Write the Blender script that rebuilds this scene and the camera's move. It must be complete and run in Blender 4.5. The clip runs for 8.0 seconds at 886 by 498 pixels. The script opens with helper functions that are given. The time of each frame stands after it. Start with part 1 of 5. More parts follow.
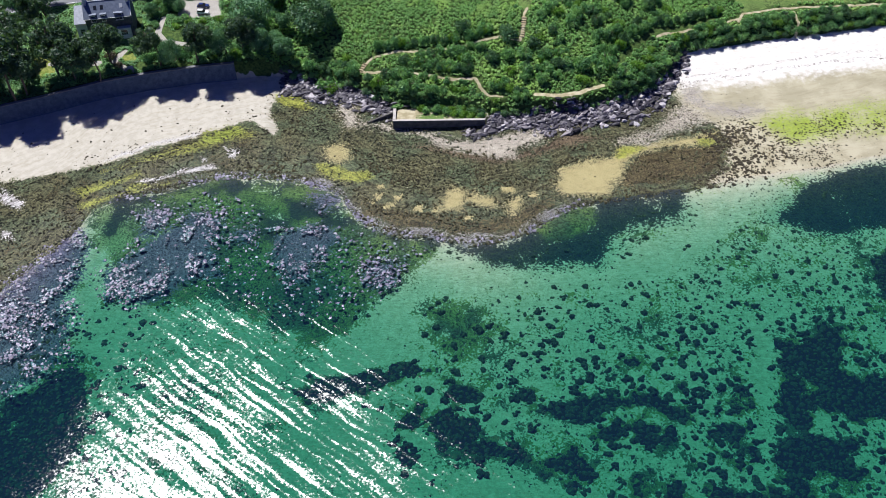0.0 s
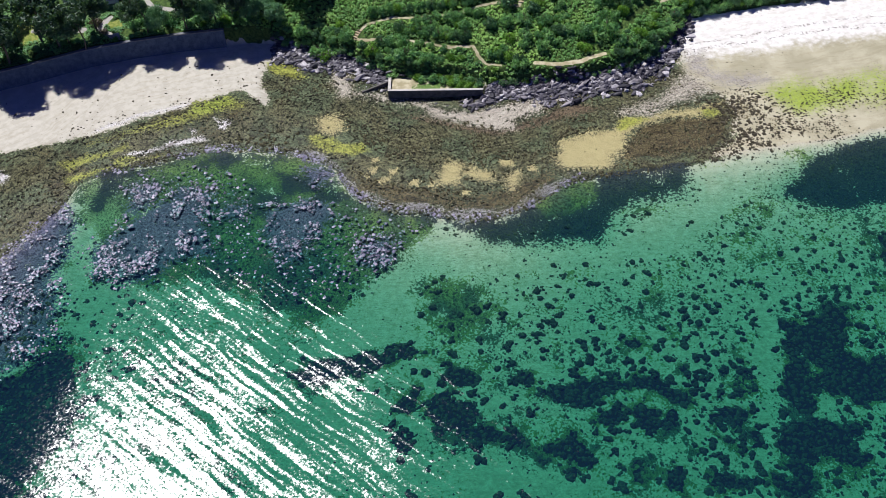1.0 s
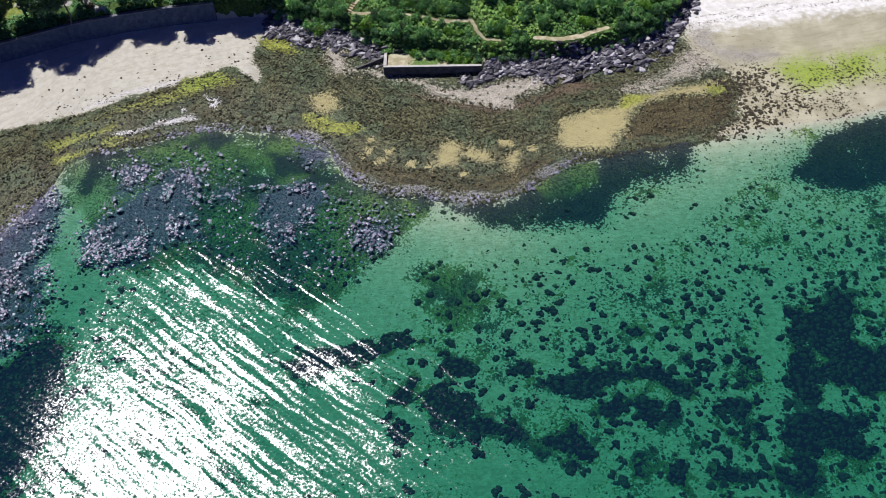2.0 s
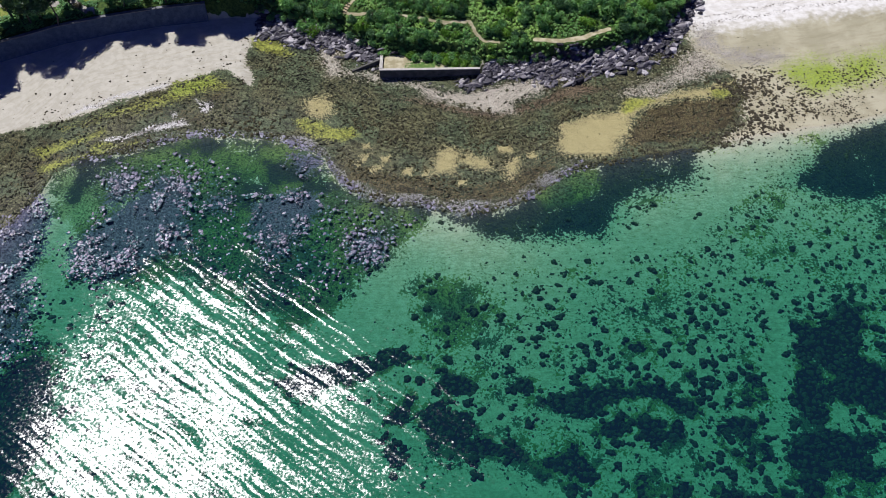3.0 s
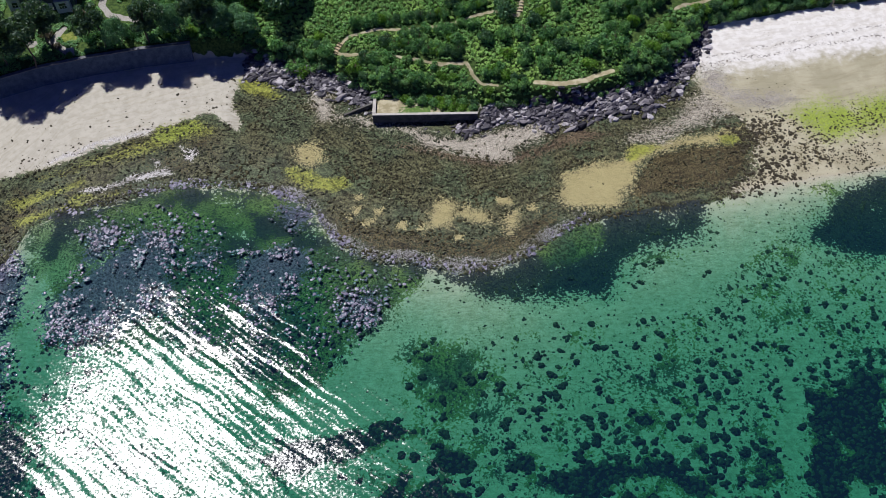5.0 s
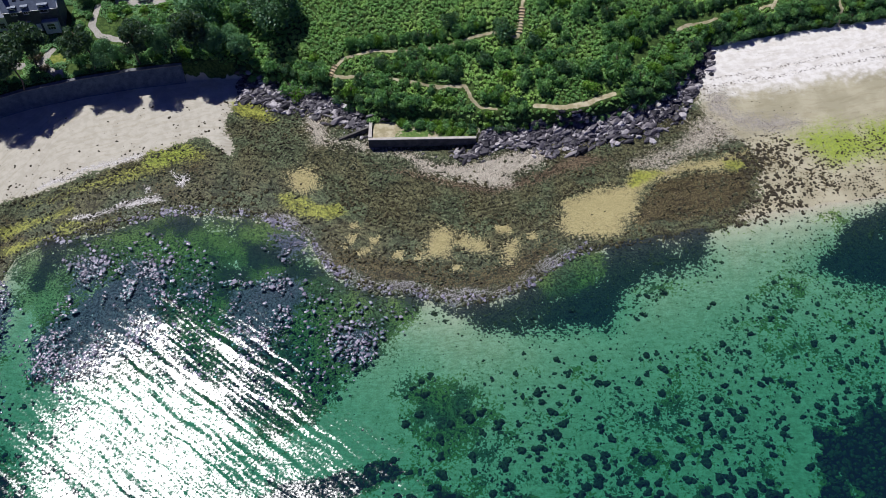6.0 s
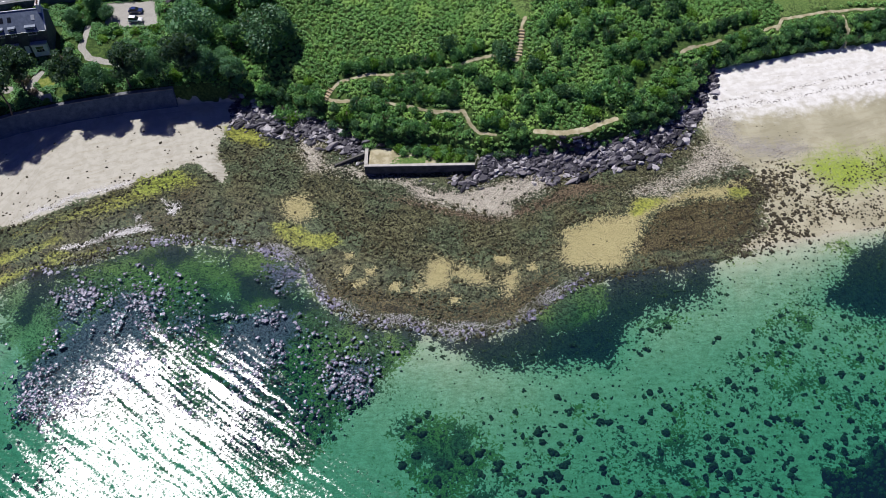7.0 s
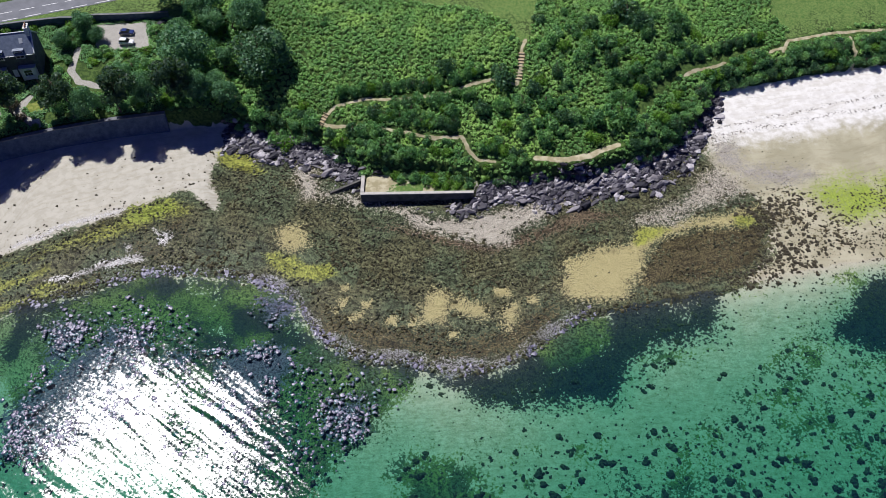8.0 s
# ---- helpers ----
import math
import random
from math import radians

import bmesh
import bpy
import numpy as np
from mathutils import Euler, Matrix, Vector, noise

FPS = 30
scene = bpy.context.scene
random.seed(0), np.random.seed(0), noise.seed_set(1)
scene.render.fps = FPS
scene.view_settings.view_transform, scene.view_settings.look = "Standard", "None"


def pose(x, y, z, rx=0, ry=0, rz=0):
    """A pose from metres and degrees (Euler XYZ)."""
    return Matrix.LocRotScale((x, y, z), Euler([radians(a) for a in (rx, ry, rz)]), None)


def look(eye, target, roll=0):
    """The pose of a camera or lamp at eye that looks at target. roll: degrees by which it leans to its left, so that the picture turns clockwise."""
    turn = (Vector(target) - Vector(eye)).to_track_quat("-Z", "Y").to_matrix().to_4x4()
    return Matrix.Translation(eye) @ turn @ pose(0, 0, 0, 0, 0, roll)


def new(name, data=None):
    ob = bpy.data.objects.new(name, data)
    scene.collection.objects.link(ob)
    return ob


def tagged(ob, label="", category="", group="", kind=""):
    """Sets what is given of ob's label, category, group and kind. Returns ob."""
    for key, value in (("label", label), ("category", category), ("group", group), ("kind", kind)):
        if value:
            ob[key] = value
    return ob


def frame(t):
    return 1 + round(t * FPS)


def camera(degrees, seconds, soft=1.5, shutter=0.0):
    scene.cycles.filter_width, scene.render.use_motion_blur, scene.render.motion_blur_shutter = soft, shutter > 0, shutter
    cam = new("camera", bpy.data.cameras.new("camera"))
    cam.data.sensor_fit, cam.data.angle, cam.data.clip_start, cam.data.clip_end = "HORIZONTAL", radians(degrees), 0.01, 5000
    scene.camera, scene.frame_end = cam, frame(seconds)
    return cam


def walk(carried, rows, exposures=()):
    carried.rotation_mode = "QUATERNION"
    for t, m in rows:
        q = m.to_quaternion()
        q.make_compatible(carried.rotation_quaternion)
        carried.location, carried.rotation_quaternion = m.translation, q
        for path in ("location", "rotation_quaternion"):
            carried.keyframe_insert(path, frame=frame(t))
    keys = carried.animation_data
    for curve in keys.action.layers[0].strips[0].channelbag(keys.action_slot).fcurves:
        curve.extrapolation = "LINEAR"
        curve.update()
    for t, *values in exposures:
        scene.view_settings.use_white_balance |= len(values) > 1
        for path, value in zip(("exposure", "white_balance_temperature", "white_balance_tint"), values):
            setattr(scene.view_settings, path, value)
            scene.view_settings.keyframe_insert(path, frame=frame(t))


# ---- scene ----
cam = camera(52.0, 8.0, soft=0.8)
METRES, EYE, TILT, LEAN, TURN = 70.0, 168.0, -45.8, 0.92, 0.0
ROWS = [
    (0.0, 0.0, 0.0, 0.0, -0.0, 0.0, -0.0),
    (0.5, 0.0023, 0.0433, 0.0387, -0.06, -1.42, 0.02),
    (1.0, 0.0041, 0.0865, 0.0783, -0.14, -2.86, 0.05),
    (1.5, 0.0074, 0.129, 0.1175, -0.17, -4.29, 0.09),
    (3.0, 0.0131, 0.2604, 0.2501, -0.32, -6.54, 0.17),
    (3.5, 0.0155, 0.3044, 0.2963, -0.34, -6.6, 0.2),
    (4.0, 0.015, 0.3493, 0.3436, -0.42, -6.67, 0.21),
    (4.5, 0.0181, 0.3929, 0.3906, -0.43, -6.71, 0.25),
    (6.0, 0.026, 0.5258, 0.5236, -0.54, -6.69, 0.26),
    (6.5, 0.0289, 0.5696, 0.5692, -0.58, -6.68, 0.26),
    (7.0, 0.0304, 0.6149, 0.6153, -0.62, -6.68, 0.26),
    (7.5, 0.0335, 0.6595, 0.6632, -0.64, -6.71, 0.28),
    (8.0, 0.036, 0.7034, 0.7087, -0.66, -6.7, 0.29),
]
walk(cam, [(t, pose(0, 0, EYE, TILT, LEAN, TURN) @ pose(METRES * x, METRES * y, METRES * z, 90 + pitch, roll, yaw)) for t, x, y, z, yaw, pitch, roll in ROWS],
     exposures=[(0.0, 0.42, 6250, 13), (1.5, 0.20, 6250, 13), (3.0, 0.04, 6250, 13), (4.5, -0.08, 6250, 13), (6.0, -0.06, 6250, 13), (7.0, 0.03, 6250, 13), (8.0, 0.08, 6250, 13)])

# ---- daylight ----
SUN_UP, SUN_LEFT = 60.0, 38.0  # degrees over the horizon, and to the left of straight ahead (+y)
world = bpy.data.worlds.new("sky")
scene.world = world
world.use_nodes = True
_bg = world.node_tree.nodes["Background"]
_sky = world.node_tree.nodes.new("ShaderNodeTexSky")
_sky.sky_type, _sky.sun_disc = "NISHITA", False
_sky.air_density, _sky.dust_density, _sky.ozone_density = 0.5, 0.0, 6.0
_sky.sun_elevation, _sky.sun_rotation = radians(SUN_UP), radians(-SUN_LEFT)
_bg.inputs["Strength"].default_value = 0.085
_deep = world.node_tree.nodes.new("ShaderNodeHueSaturation")  # the deep blue of a very clear day
_deep.inputs["Saturation"].default_value, _deep.inputs["Value"].default_value = 1.15, 0.85
_deep.inputs["Hue"].default_value = 0.53
world.node_tree.links.new(_sky.outputs[0], _deep.inputs["Color"])
world.node_tree.links.new(_deep.outputs[0], _bg.inputs["Color"])
sun = new("sun", bpy.data.lights.new("sun", "SUN"))
sun.data.energy, sun.data.angle, sun.data.color = 5.0, radians(0.53), (1.0, 0.975, 0.94)
_az, _el = radians(90 + SUN_LEFT), radians(SUN_UP)
SUN_DIR = Vector((math.cos(_az) * math.cos(_el), math.sin(_az) * math.cos(_el), math.sin(_el)))
sun.matrix_world = look(SUN_DIR * 500, (0, 0, 0))
tagged(sun, "bright summer sun", "sun", kind="structure")


# ---- numbers: noise and plan shapes ----
def hash2(i, j, seed):
    n = (i.astype(np.int64) * 374761393 + j.astype(np.int64) * 668265263 + seed * 1442695041) & 0x7FFFFFFF
    n = ((n ^ (n >> 13)) * 1274126177) & 0x7FFFFFFF
    return ((n ^ (n >> 16)) & 0xFFFF) / 65535.0


def vnoise(x, y, seed=0):
    """Value noise, 0 to 1, features about one unit across."""
    i, j = np.floor(x), np.floor(y)
    u, v = x - i, y - j
    u, v = u * u * (3 - 2 * u), v * v * (3 - 2 * v)
    a, b = hash2(i, j, seed), hash2(i + 1, j, seed)
    c, d = hash2(i, j + 1, seed), hash2(i + 1, j + 1, seed)
    return (a * (1 - u) + b * u) * (1 - v) + (c * (1 - u) + d * u) * v


def fbm(x, y, size, seed=0, octaves=4):
    """Layered noise about 0, from -1 to 1, with features of that many metres."""
    total, amp, norm = 0, 1.0, 0
    for k in range(octaves):
        total = total + amp * (vnoise(x / size * 2 ** k + 17.3 * k, y / size * 2 ** k - 9.1 * k, seed + k) * 2 - 1)
        norm += amp
        amp *= 0.55
    return total / norm


def smooth(a, b, v):
    w = np.clip((v - a) / (b - a), 0, 1)
    return w * w * (3 - 2 * w)


def area(x, y, pts):
    """Metres inside (plus) or outside (minus) a closed outline."""
    best, inside = np.full(x.shape, 1e9), np.zeros(x.shape, bool)
    for (x0, y0), (x1, y1) in zip(pts, pts[1:] + pts[:1]):
        ex, ey = x1 - x0, y1 - y0
        w = np.clip(((x - x0) * ex + (y - y0) * ey) / (ex * ex + ey * ey), 0, 1)
        best = np.minimum(best, np.hypot(x - x0 - w * ex, y - y0 - w * ey))
        if y0 != y1:
            inside ^= ((y0 > y) != (y1 > y)) & (x < (x1 - x0) * (y - y0) / (y1 - y0) + x0)
    return np.where(inside, best, -best)


def line(x, y, pts):
    """Metres from an open line."""
    best = np.full(x.shape, 1e9)
    for (x0, y0), (x1, y1) in zip(pts, pts[1:]):
        ex, ey = x1 - x0, y1 - y0
        w = np.clip(((x - x0) * ex + (y - y0) * ey) / (ex * ex + ey * ey), 0, 1)
        best = np.minimum(best, np.hypot(x - x0 - w * ex, y - y0 - w * ey))
    return best


# ---- the plan, in metres ----
SHORE = [(-3000, -900), (-170, 108), (-130, 138), (-113, 152), (-108, 160), (-103, 167), (-100, 174), (-98, 181), (-94, 184.5), (-86, 187), (-79, 189), (-72, 192), (-61, 194), (-48, 193), (-41, 191), (-36, 189), (-30, 185),
         (-28, 180), (-24, 175), (-19, 171.5), (-13, 169.5), (-6, 169), (4, 166), (11, 167), (19, 170), (23, 173), (27, 176), (32, 180), (41, 182), (55, 184), (67, 187), (80, 190), (103, 193.5), (123, 199), (170, 211), (3000, 900)]
FOOT = [(-3000, -640), (-160, 204), (-121, 220), (-106, 227), (-93, 231), (-80, 234), (-68, 235.8), (-60, 237), (-49, 236), (-28, 228), (-17, 219), (10, 215), (34, 217), (54, 222), (66, 232),
        (72, 244), (91, 249), (114, 253), (143, 259), (3000, 960)]
PATHS = [[(7, 225.5), (9, 221.5), (11, 219.5), (15, 219)], [(25, 220), (32, 219.2), (38, 220.5), (45, 224)], [(64, 244.5), (68, 247.5), (76, 251)], [(88.5, 254.5), (92, 256)],
         [(-28, 232.6), (-22, 230.4), (-10, 228), (1, 225.3), (7, 225.5)], [(-28, 232.4), (-24.5, 236.2), (-16, 236.6), (-9, 236.2), (4, 237.2), (15, 240.6), (21, 239.5)],
         [(21, 239.5), (22, 243), (23, 249.5), (23.6, 252)], [(92, 255), (94, 258.5), (106, 261.3), (122, 262.5), (160, 266)], [(111, 260), (111.5, 256), (110.8, 252.5)]]
LANE = [(49, 230.5), (56, 238.6), (64, 247.2), (76, 252.6), (87, 256.6)]
GARDEN_PATHS = [[(-92, 256), (-92.5, 249), (-90, 245.5), (-82, 243.5)], [(-101, 240), (-104, 236), (-99, 232.5)], [(-122, 233), (-108, 235)]]
PIER = [(-17, 212.3), (9.5, 212.1), (11, 216), (0, 219), (-16.4, 218.3)]
LEFT_SAND = [[(-170, 186), (-125, 190), (-110, 194), (-100, 198), (-95, 200), (-89, 204), (-83, 206), (-76, 209), (-70, 212), (-64, 215), (-60, 217), (-56, 214), (-52, 210), (-51, 212), (-54, 218), (-55, 223), (-52, 230), (-52, 238), (-170, 240)]]
TAN = [[(-38, 205), (-35, 206), (-31, 206), (-29, 201), (-32, 197), (-36, 199)],
     [(-3, 182), (-2, 185), (1, 187), (4, 185), (4, 182), (3, 177), (0, 177), (-3, 177)],
     [(4, 183), (6, 185), (8, 183), (10, 183), (12, 179), (10, 178), (6, 180), (4, 181)],
     [(14, 180), (16, 182), (19, 183), (19, 181), (17, 175), (15, 176)],
     [(28, 187), (30, 190), (30, 194), (33, 195), (38, 198), (45, 199), (48, 203), (56, 204), (56, 202), (51, 198), (48, 192), (46, 188), (43, 183), (35, 183), (30, 184)]] + \
    [[(48, 203), (58, 206), (72, 208), (77, 209), (71, 203), (60, 203), (51, 199)]]
TAN_SMALL = [[(3, 175), (5, 175.5), (5, 173.5), (3.5, 173.5)],
     [(-11, 179), (-8.5, 179), (-8.5, 176.5), (-10.5, 177)],
     [(-19, 179), (-16, 181), (-16, 179.5), (-18.5, 178)],
     [(-16, 183.5), (-14, 184), (-15, 181.5), (-16.5, 182)],
     [(-21.5, 184), (-19.5, 184.5), (-20, 182), (-21, 181.5)],
     [(-21, 188), (-19.5, 188.5), (-19, 186.5), (-20.5, 186.5)],
     [(13, 186.5), (16.5, 187), (16.5, 184.5), (13.5, 184.5)],
     [(21, 183.5), (22.5, 184.5), (23, 182), (21, 182)],
     [(-5, 178.5), (-3.5, 179), (-3.5, 177), (-5, 176.5)],
     [(-23, 181.5), (-21.5, 182), (-21.5, 180), (-22.5, 180.5)]]
LIME = [[(-40, 197), (-36, 198), (-31, 195), (-24, 194), (-22, 191), (-25, 189), (-32, 190), (-37, 193)],
     [(-54, 229), (-49, 230), (-44, 226), (-41, 222), (-47, 223), (-53, 225)],
     [(-92, 189), (-86, 190), (-84, 189), (-89, 187), (-91, 186)],
     [(-97, 184), (-92, 186), (-84, 189), (-78, 191), (-78, 190), (-84, 188), (-92, 185), (-96, 182)],
     [(-103, 182), (-97, 185), (-87, 188), (-85, 186), (-93, 184), (-99, 180), (-101, 179)],
     [(-105, 187), (-95, 192), (-89, 195), (-88, 193), (-94, 190), (-102, 185)]] + \
    [[(48, 204), (54, 204), (55, 203), (52, 200), (47, 198), (46, 200)],
     [(71, 206), (75, 207), (75, 203), (71, 203)]]
GREEN_LEFT = [[(-75, 209), (-69, 213), (-64, 214), (-60, 212), (-63, 208), (-68, 206), (-73, 206)],
     [(-100, 195), (-88, 202), (-76, 208), (-69, 213), (-63, 215), (-57, 212), (-58, 208), (-63, 207), (-69, 205), (-75, 202), (-81, 200), (-88, 198), (-94, 196), (-99, 193)]]
GREEN = [[(86, 213), (97, 219), (118, 222), (160, 230), (160, 214), (116, 206), (104, 204), (97, 203), (91, 207)]]
WHITE = [[(-100, 199.5), (-95.5, 203.5), (-89.5, 206), (-83, 208.5), (-77, 210.5), (-73, 211.5), (-76, 209), (-83, 206.5), (-89, 204.5), (-97, 200)],
     [(-88.5, 190.5), (-82.5, 193), (-75.5, 196), (-68.5, 198), (-66, 196), (-73.5, 194), (-80, 192.5), (-87, 189.5)],
     [(-66.5, 205.5), (-62.5, 204.5), (-61.5, 203), (-62.5, 199.5), (-64.5, 200), (-64, 203)],
     [(-73, 200.5), (-71, 200.5), (-70.5, 198.5), (-72, 198)],
     [(-125.5, 188.5), (-122, 186), (-117, 182.5), (-117.5, 179.5), (-123.5, 181.5)],
     [(-120, 171.5), (-117, 171), (-115, 168.5), (-119, 168.5)]]
PEBBLE = [[(-17, 211), (-9, 209), (-4, 204), (4, 202), (13, 199), (18, 199), (18, 203), (26, 206), (33, 212), (23, 210), (12, 208), (8, 206), (-1, 206), (-9, 211)],
     [(47, 205), (53, 210), (59, 212), (64, 219), (69, 222), (74, 222), (77, 214), (71, 211), (64, 208), (55, 203)],
     [(-34, 223), (-29, 223), (-28, 215), (-17, 213), (-17, 211), (-23, 214), (-31, 214)]]
CRAG = [[(-7, 211), (-4, 209), (-3, 205), (3, 204), (8, 206), (11, 209), (18, 210), (26, 213), (37, 213), (48, 213), (60, 217), (68, 224), (70, 233), (61, 229), (46, 220), (32, 217), (18, 215), (9, 212), (9, 212)],
        [(-48, 232), (-35, 228), (-23, 223), (-17, 220), (-17, 218), (-29, 223), (-31, 218), (-34, 221), (-43, 223), (-52, 231)]]
RUST = [[(-17, 206), (-9, 203), (4, 198), (12, 196), (25, 199), (45, 208), (37, 210), (26, 204), (12, 200), (2, 202), (-9, 205)]]
GRAVEL = [[(70, 229), (75, 229), (78, 222), (92, 220), (97, 217), (87, 215), (79, 216), (72, 220), (69, 222)]]
SPECKLE = [[(72, 212), (80, 216), (93, 214), (97, 203), (105, 200), (104, 195), (88, 195), (79, 192), (74, 187), (67, 184), (62, 184), (66, 187), (75, 194), (77, 203)]]
BROWN_RIGHT = [[(50, 195), (54, 200), (64, 203), (76, 203), (76, 197), (73, 194), (65, 189), (55, 187), (47, 186), (46, 188)]]
FRINGE = [[(-31, 176), (-24, 174), (-15, 171), (-6, 168), (3, 165), (14, 166), (24, 172), (30, 178), (38, 182), (46, 183), (59, 187), (66, 187), (62, 174), (52, 172), (42, 168), (42, 164), (37, 158), (31, 159), (21, 157), (10, 158), (4, 162), (-6, 165), (-15, 168), (-24, 172)],
     [(85, 174), (90, 182), (98, 188), (111, 194), (123, 198), (135, 200), (124, 168), (114, 171), (100, 168), (89, 171)],
     [(-95, 186), (-86, 185), (-74, 189), (-72, 192), (-72, 187), (-85, 182), (-93, 182)]]
TURF = [[(-8, 145), (-2, 148), (6, 147), (10, 142), (13, 135), (7, 131), (-1, 130), (-6, 135), (-9, 140)],
     [(26, 180), (38, 179), (38, 172), (24, 166), (22, 171)],
     [(-83, 184), (-74, 186), (-61, 185), (-54, 180), (-52, 173), (-57, 167), (-62, 172), (-76, 175), (-80, 178)],
     [(-63, 174), (-53, 171), (-48, 164), (-49, 154), (-42, 143), (-52, 147), (-64, 150), (-68, 156), (-59, 156)],
     [(-47, 158), (-35, 161), (-30, 171), (-17, 167), (-6, 164), (-9, 157), (-16, 149), (-23, 143), (-32, 139), (-42, 143)]] + \
    [[(-111, 142), (-104, 142), (-92, 138), (-88, 128), (-96, 122), (-106, 129)]]
LEFT_BAY = [[(-98.0, 180.0), (-93.0, 184.0), (-86.0, 185.0), (-73.0, 190.0), (-61.0, 193.0), (-43.0, 190.0), (-31.0, 184.0), (-24.0, 174.0), (-15.0, 170.0), (-6.0, 164.0), (-9.0, 157.0), (-16.0, 149.0), (-22.0, 141.0), (-32.0, 136.0), (-42.0, 140.0), (-52.0, 146.0), (-64.0, 150.0), (-76.0, 146.0), (-86.0, 148.0), (-90.0, 157.0), (-89.0, 164.0), (-94.0, 166.0)]]
OLIVE_BED = [[(-98, 180), (-91, 185), (-84, 184), (-85, 174), (-83, 164), (-90, 162), (-94, 166)]]
ROCKY = [[(-119, 143), (-113, 151), (-108, 160), (-100, 173), (-95, 166), (-94, 156), (-96, 150), (-93, 143), (-92, 133), (-97, 123), (-103, 120), (-111, 120)],
     [(-90, 157), (-82, 166), (-76, 174), (-64, 175), (-60, 156), (-67, 153), (-77, 146), (-86, 149)],
     [(-85, 178), (-77, 180), (-76, 175), (-83, 174)],
     [(-47, 171), (-37, 174), (-31, 172), (-30, 167), (-35, 159), (-37, 153), (-43, 154), (-47, 164)],
     [(-59, 173), (-53, 173), (-52, 168), (-58, 168)],
     [(-23, 159), (-16, 160), (-14, 153), (-19, 151), (-23, 152)],
     [(-39, 186), (-31, 184), (-31, 180), (-37, 182)]] + \
    [[(-40, 185), (-36, 185), (-33, 181), (-33, 179), (-37, 180)],
     [(-84, 175), (-83, 179), (-77, 179), (-76, 174), (-79, 170), (-83, 167)],
     [(-74, 176), (-71, 179), (-62, 177), (-62, 172), (-70, 170)],
     [(-45, 170), (-40, 172), (-35, 168), (-35, 161), (-41, 159), (-44, 163)]]
BARE = [[(-96, 164), (-91, 165), (-86, 154), (-87, 147), (-76, 146), (-69, 140), (-76, 133), (-83, 130), (-90, 133), (-91, 143), (-94, 147), (-93, 154)],
     [(-33, 133), (-25, 137), (-20, 148), (-9, 160), (4, 160), (22, 156), (37, 157), (43, 158), (41, 153), (14, 149), (8, 148), (-2, 149), (-10, 145), (-9, 135), (-14, 129), (-22, 127), (-27, 127)],
     [(37, 159), (65, 176), (77, 193), (89, 189), (87, 176), (74, 172), (66, 162), (55, 154), (39, 153)]] + \
    [[(71, 142), (77, 142), (74, 128), (72, 119), (65, 98), (61, 94), (66, 110), (69, 125)],
     [(-36, 111), (-18, 117), (-10, 101), (11, 99), (30, 95), (29, 91), (-36, 92)]]
KELP_WEST = [[(-38, 122), (-27, 125), (-22, 127), (-11, 128), (-7, 127), (-6, 125), (-14, 123), (-19, 121), (-26, 119), (-34, 119)],
     [(-13, 115), (-8, 116), (-7, 113), (-11, 111), (-14, 113)],
     [(-4, 114), (-1, 116), (3, 112), (5, 108), (11, 107), (15, 105), (16, 103), (9, 102), (2, 105), (-3, 106), (-6, 109)],
     [(-13, 108), (-9, 106), (-6, 102), (-10, 101), (-13, 105)],
     [(-3, 124), (1, 121), (4, 122), (6, 119), (2, 118), (-2, 121)]] + \
    [[(13, 121), (16, 122), (18, 118), (25, 117), (31, 120), (38, 118), (46, 118), (52, 114), (50, 112), (41, 114), (33, 114), (24, 112), (18, 115)],
     [(20, 105), (24, 106), (29, 103), (30, 98), (23, 97), (19, 99), (16, 102)],
     [(30, 110), (34, 112), (36, 107), (31, 106), (28, 108)],
     [(39, 111), (44, 112), (49, 111), (50, 106), (45, 105), (40, 105), (38, 106)],
     [(39, 128), (43, 131), (45, 127), (42, 125), (39, 126)],
     [(49, 121), (53, 122), (54, 118), (50, 118)]]
KELP_EAST = [[(76, 134), (81, 135), (83, 138), (93, 138), (93, 135), (90, 128), (92, 123), (99, 125), (109, 126), (103, 111), (94, 111), (86, 112), (84, 114), (80, 113), (77, 106), (73, 112), (73, 119), (76, 125), (74, 128)],
     [(71, 111), (75, 113), (73, 110)],
     [(72, 107), (78, 108), (82, 106), (87, 107), (88, 106), (84, 104), (86, 100), (83, 97), (76, 98), (69, 100), (68, 102)],
     [(64, 97), (70, 98), (73, 95), (72, 91), (65, 91)],
     [(44, 99), (47, 100), (48, 95), (47, 91), (43, 93)]] + \
    [[(35, 98), (41, 100), (43, 99), (35, 95)],
     [(51, 98), (57, 98), (62, 94), (57, 91), (50, 93)],
     [(56, 112), (64, 112), (64, 109), (60, 106), (57, 107)],
     [(57, 104), (63, 104), (64, 102), (59, 101)],
     [(60, 117), (68, 118), (67, 114), (60, 113)],
     [(48, 104), (53, 102), (52, 100), (48, 102)],
     [(108, 161), (116, 163), (109, 141), (104, 149)],
     [(-111, 121), (-103, 120), (-97, 123), (-90, 128), (-83, 122), (-83, 112), (-84, 102), (-87, 88), (-112, 88)]]
FIELD = [[(-122, 262.6), (-104, 265.4), (-66, 268.6), (-66, 282), (-104, 270), (-122, 264)], [(-24, 300), (-22, 269), (-2, 266), (12, 263), (20, 258), (22, 251.5), (25, 251.5), (26.5, 258), (28, 266), (40, 300)], [(92, 300), (89, 280), (93, 274), (90, 268), (94, 263), (92, 259), (106, 262.5), (160, 268), (160, 300)]]
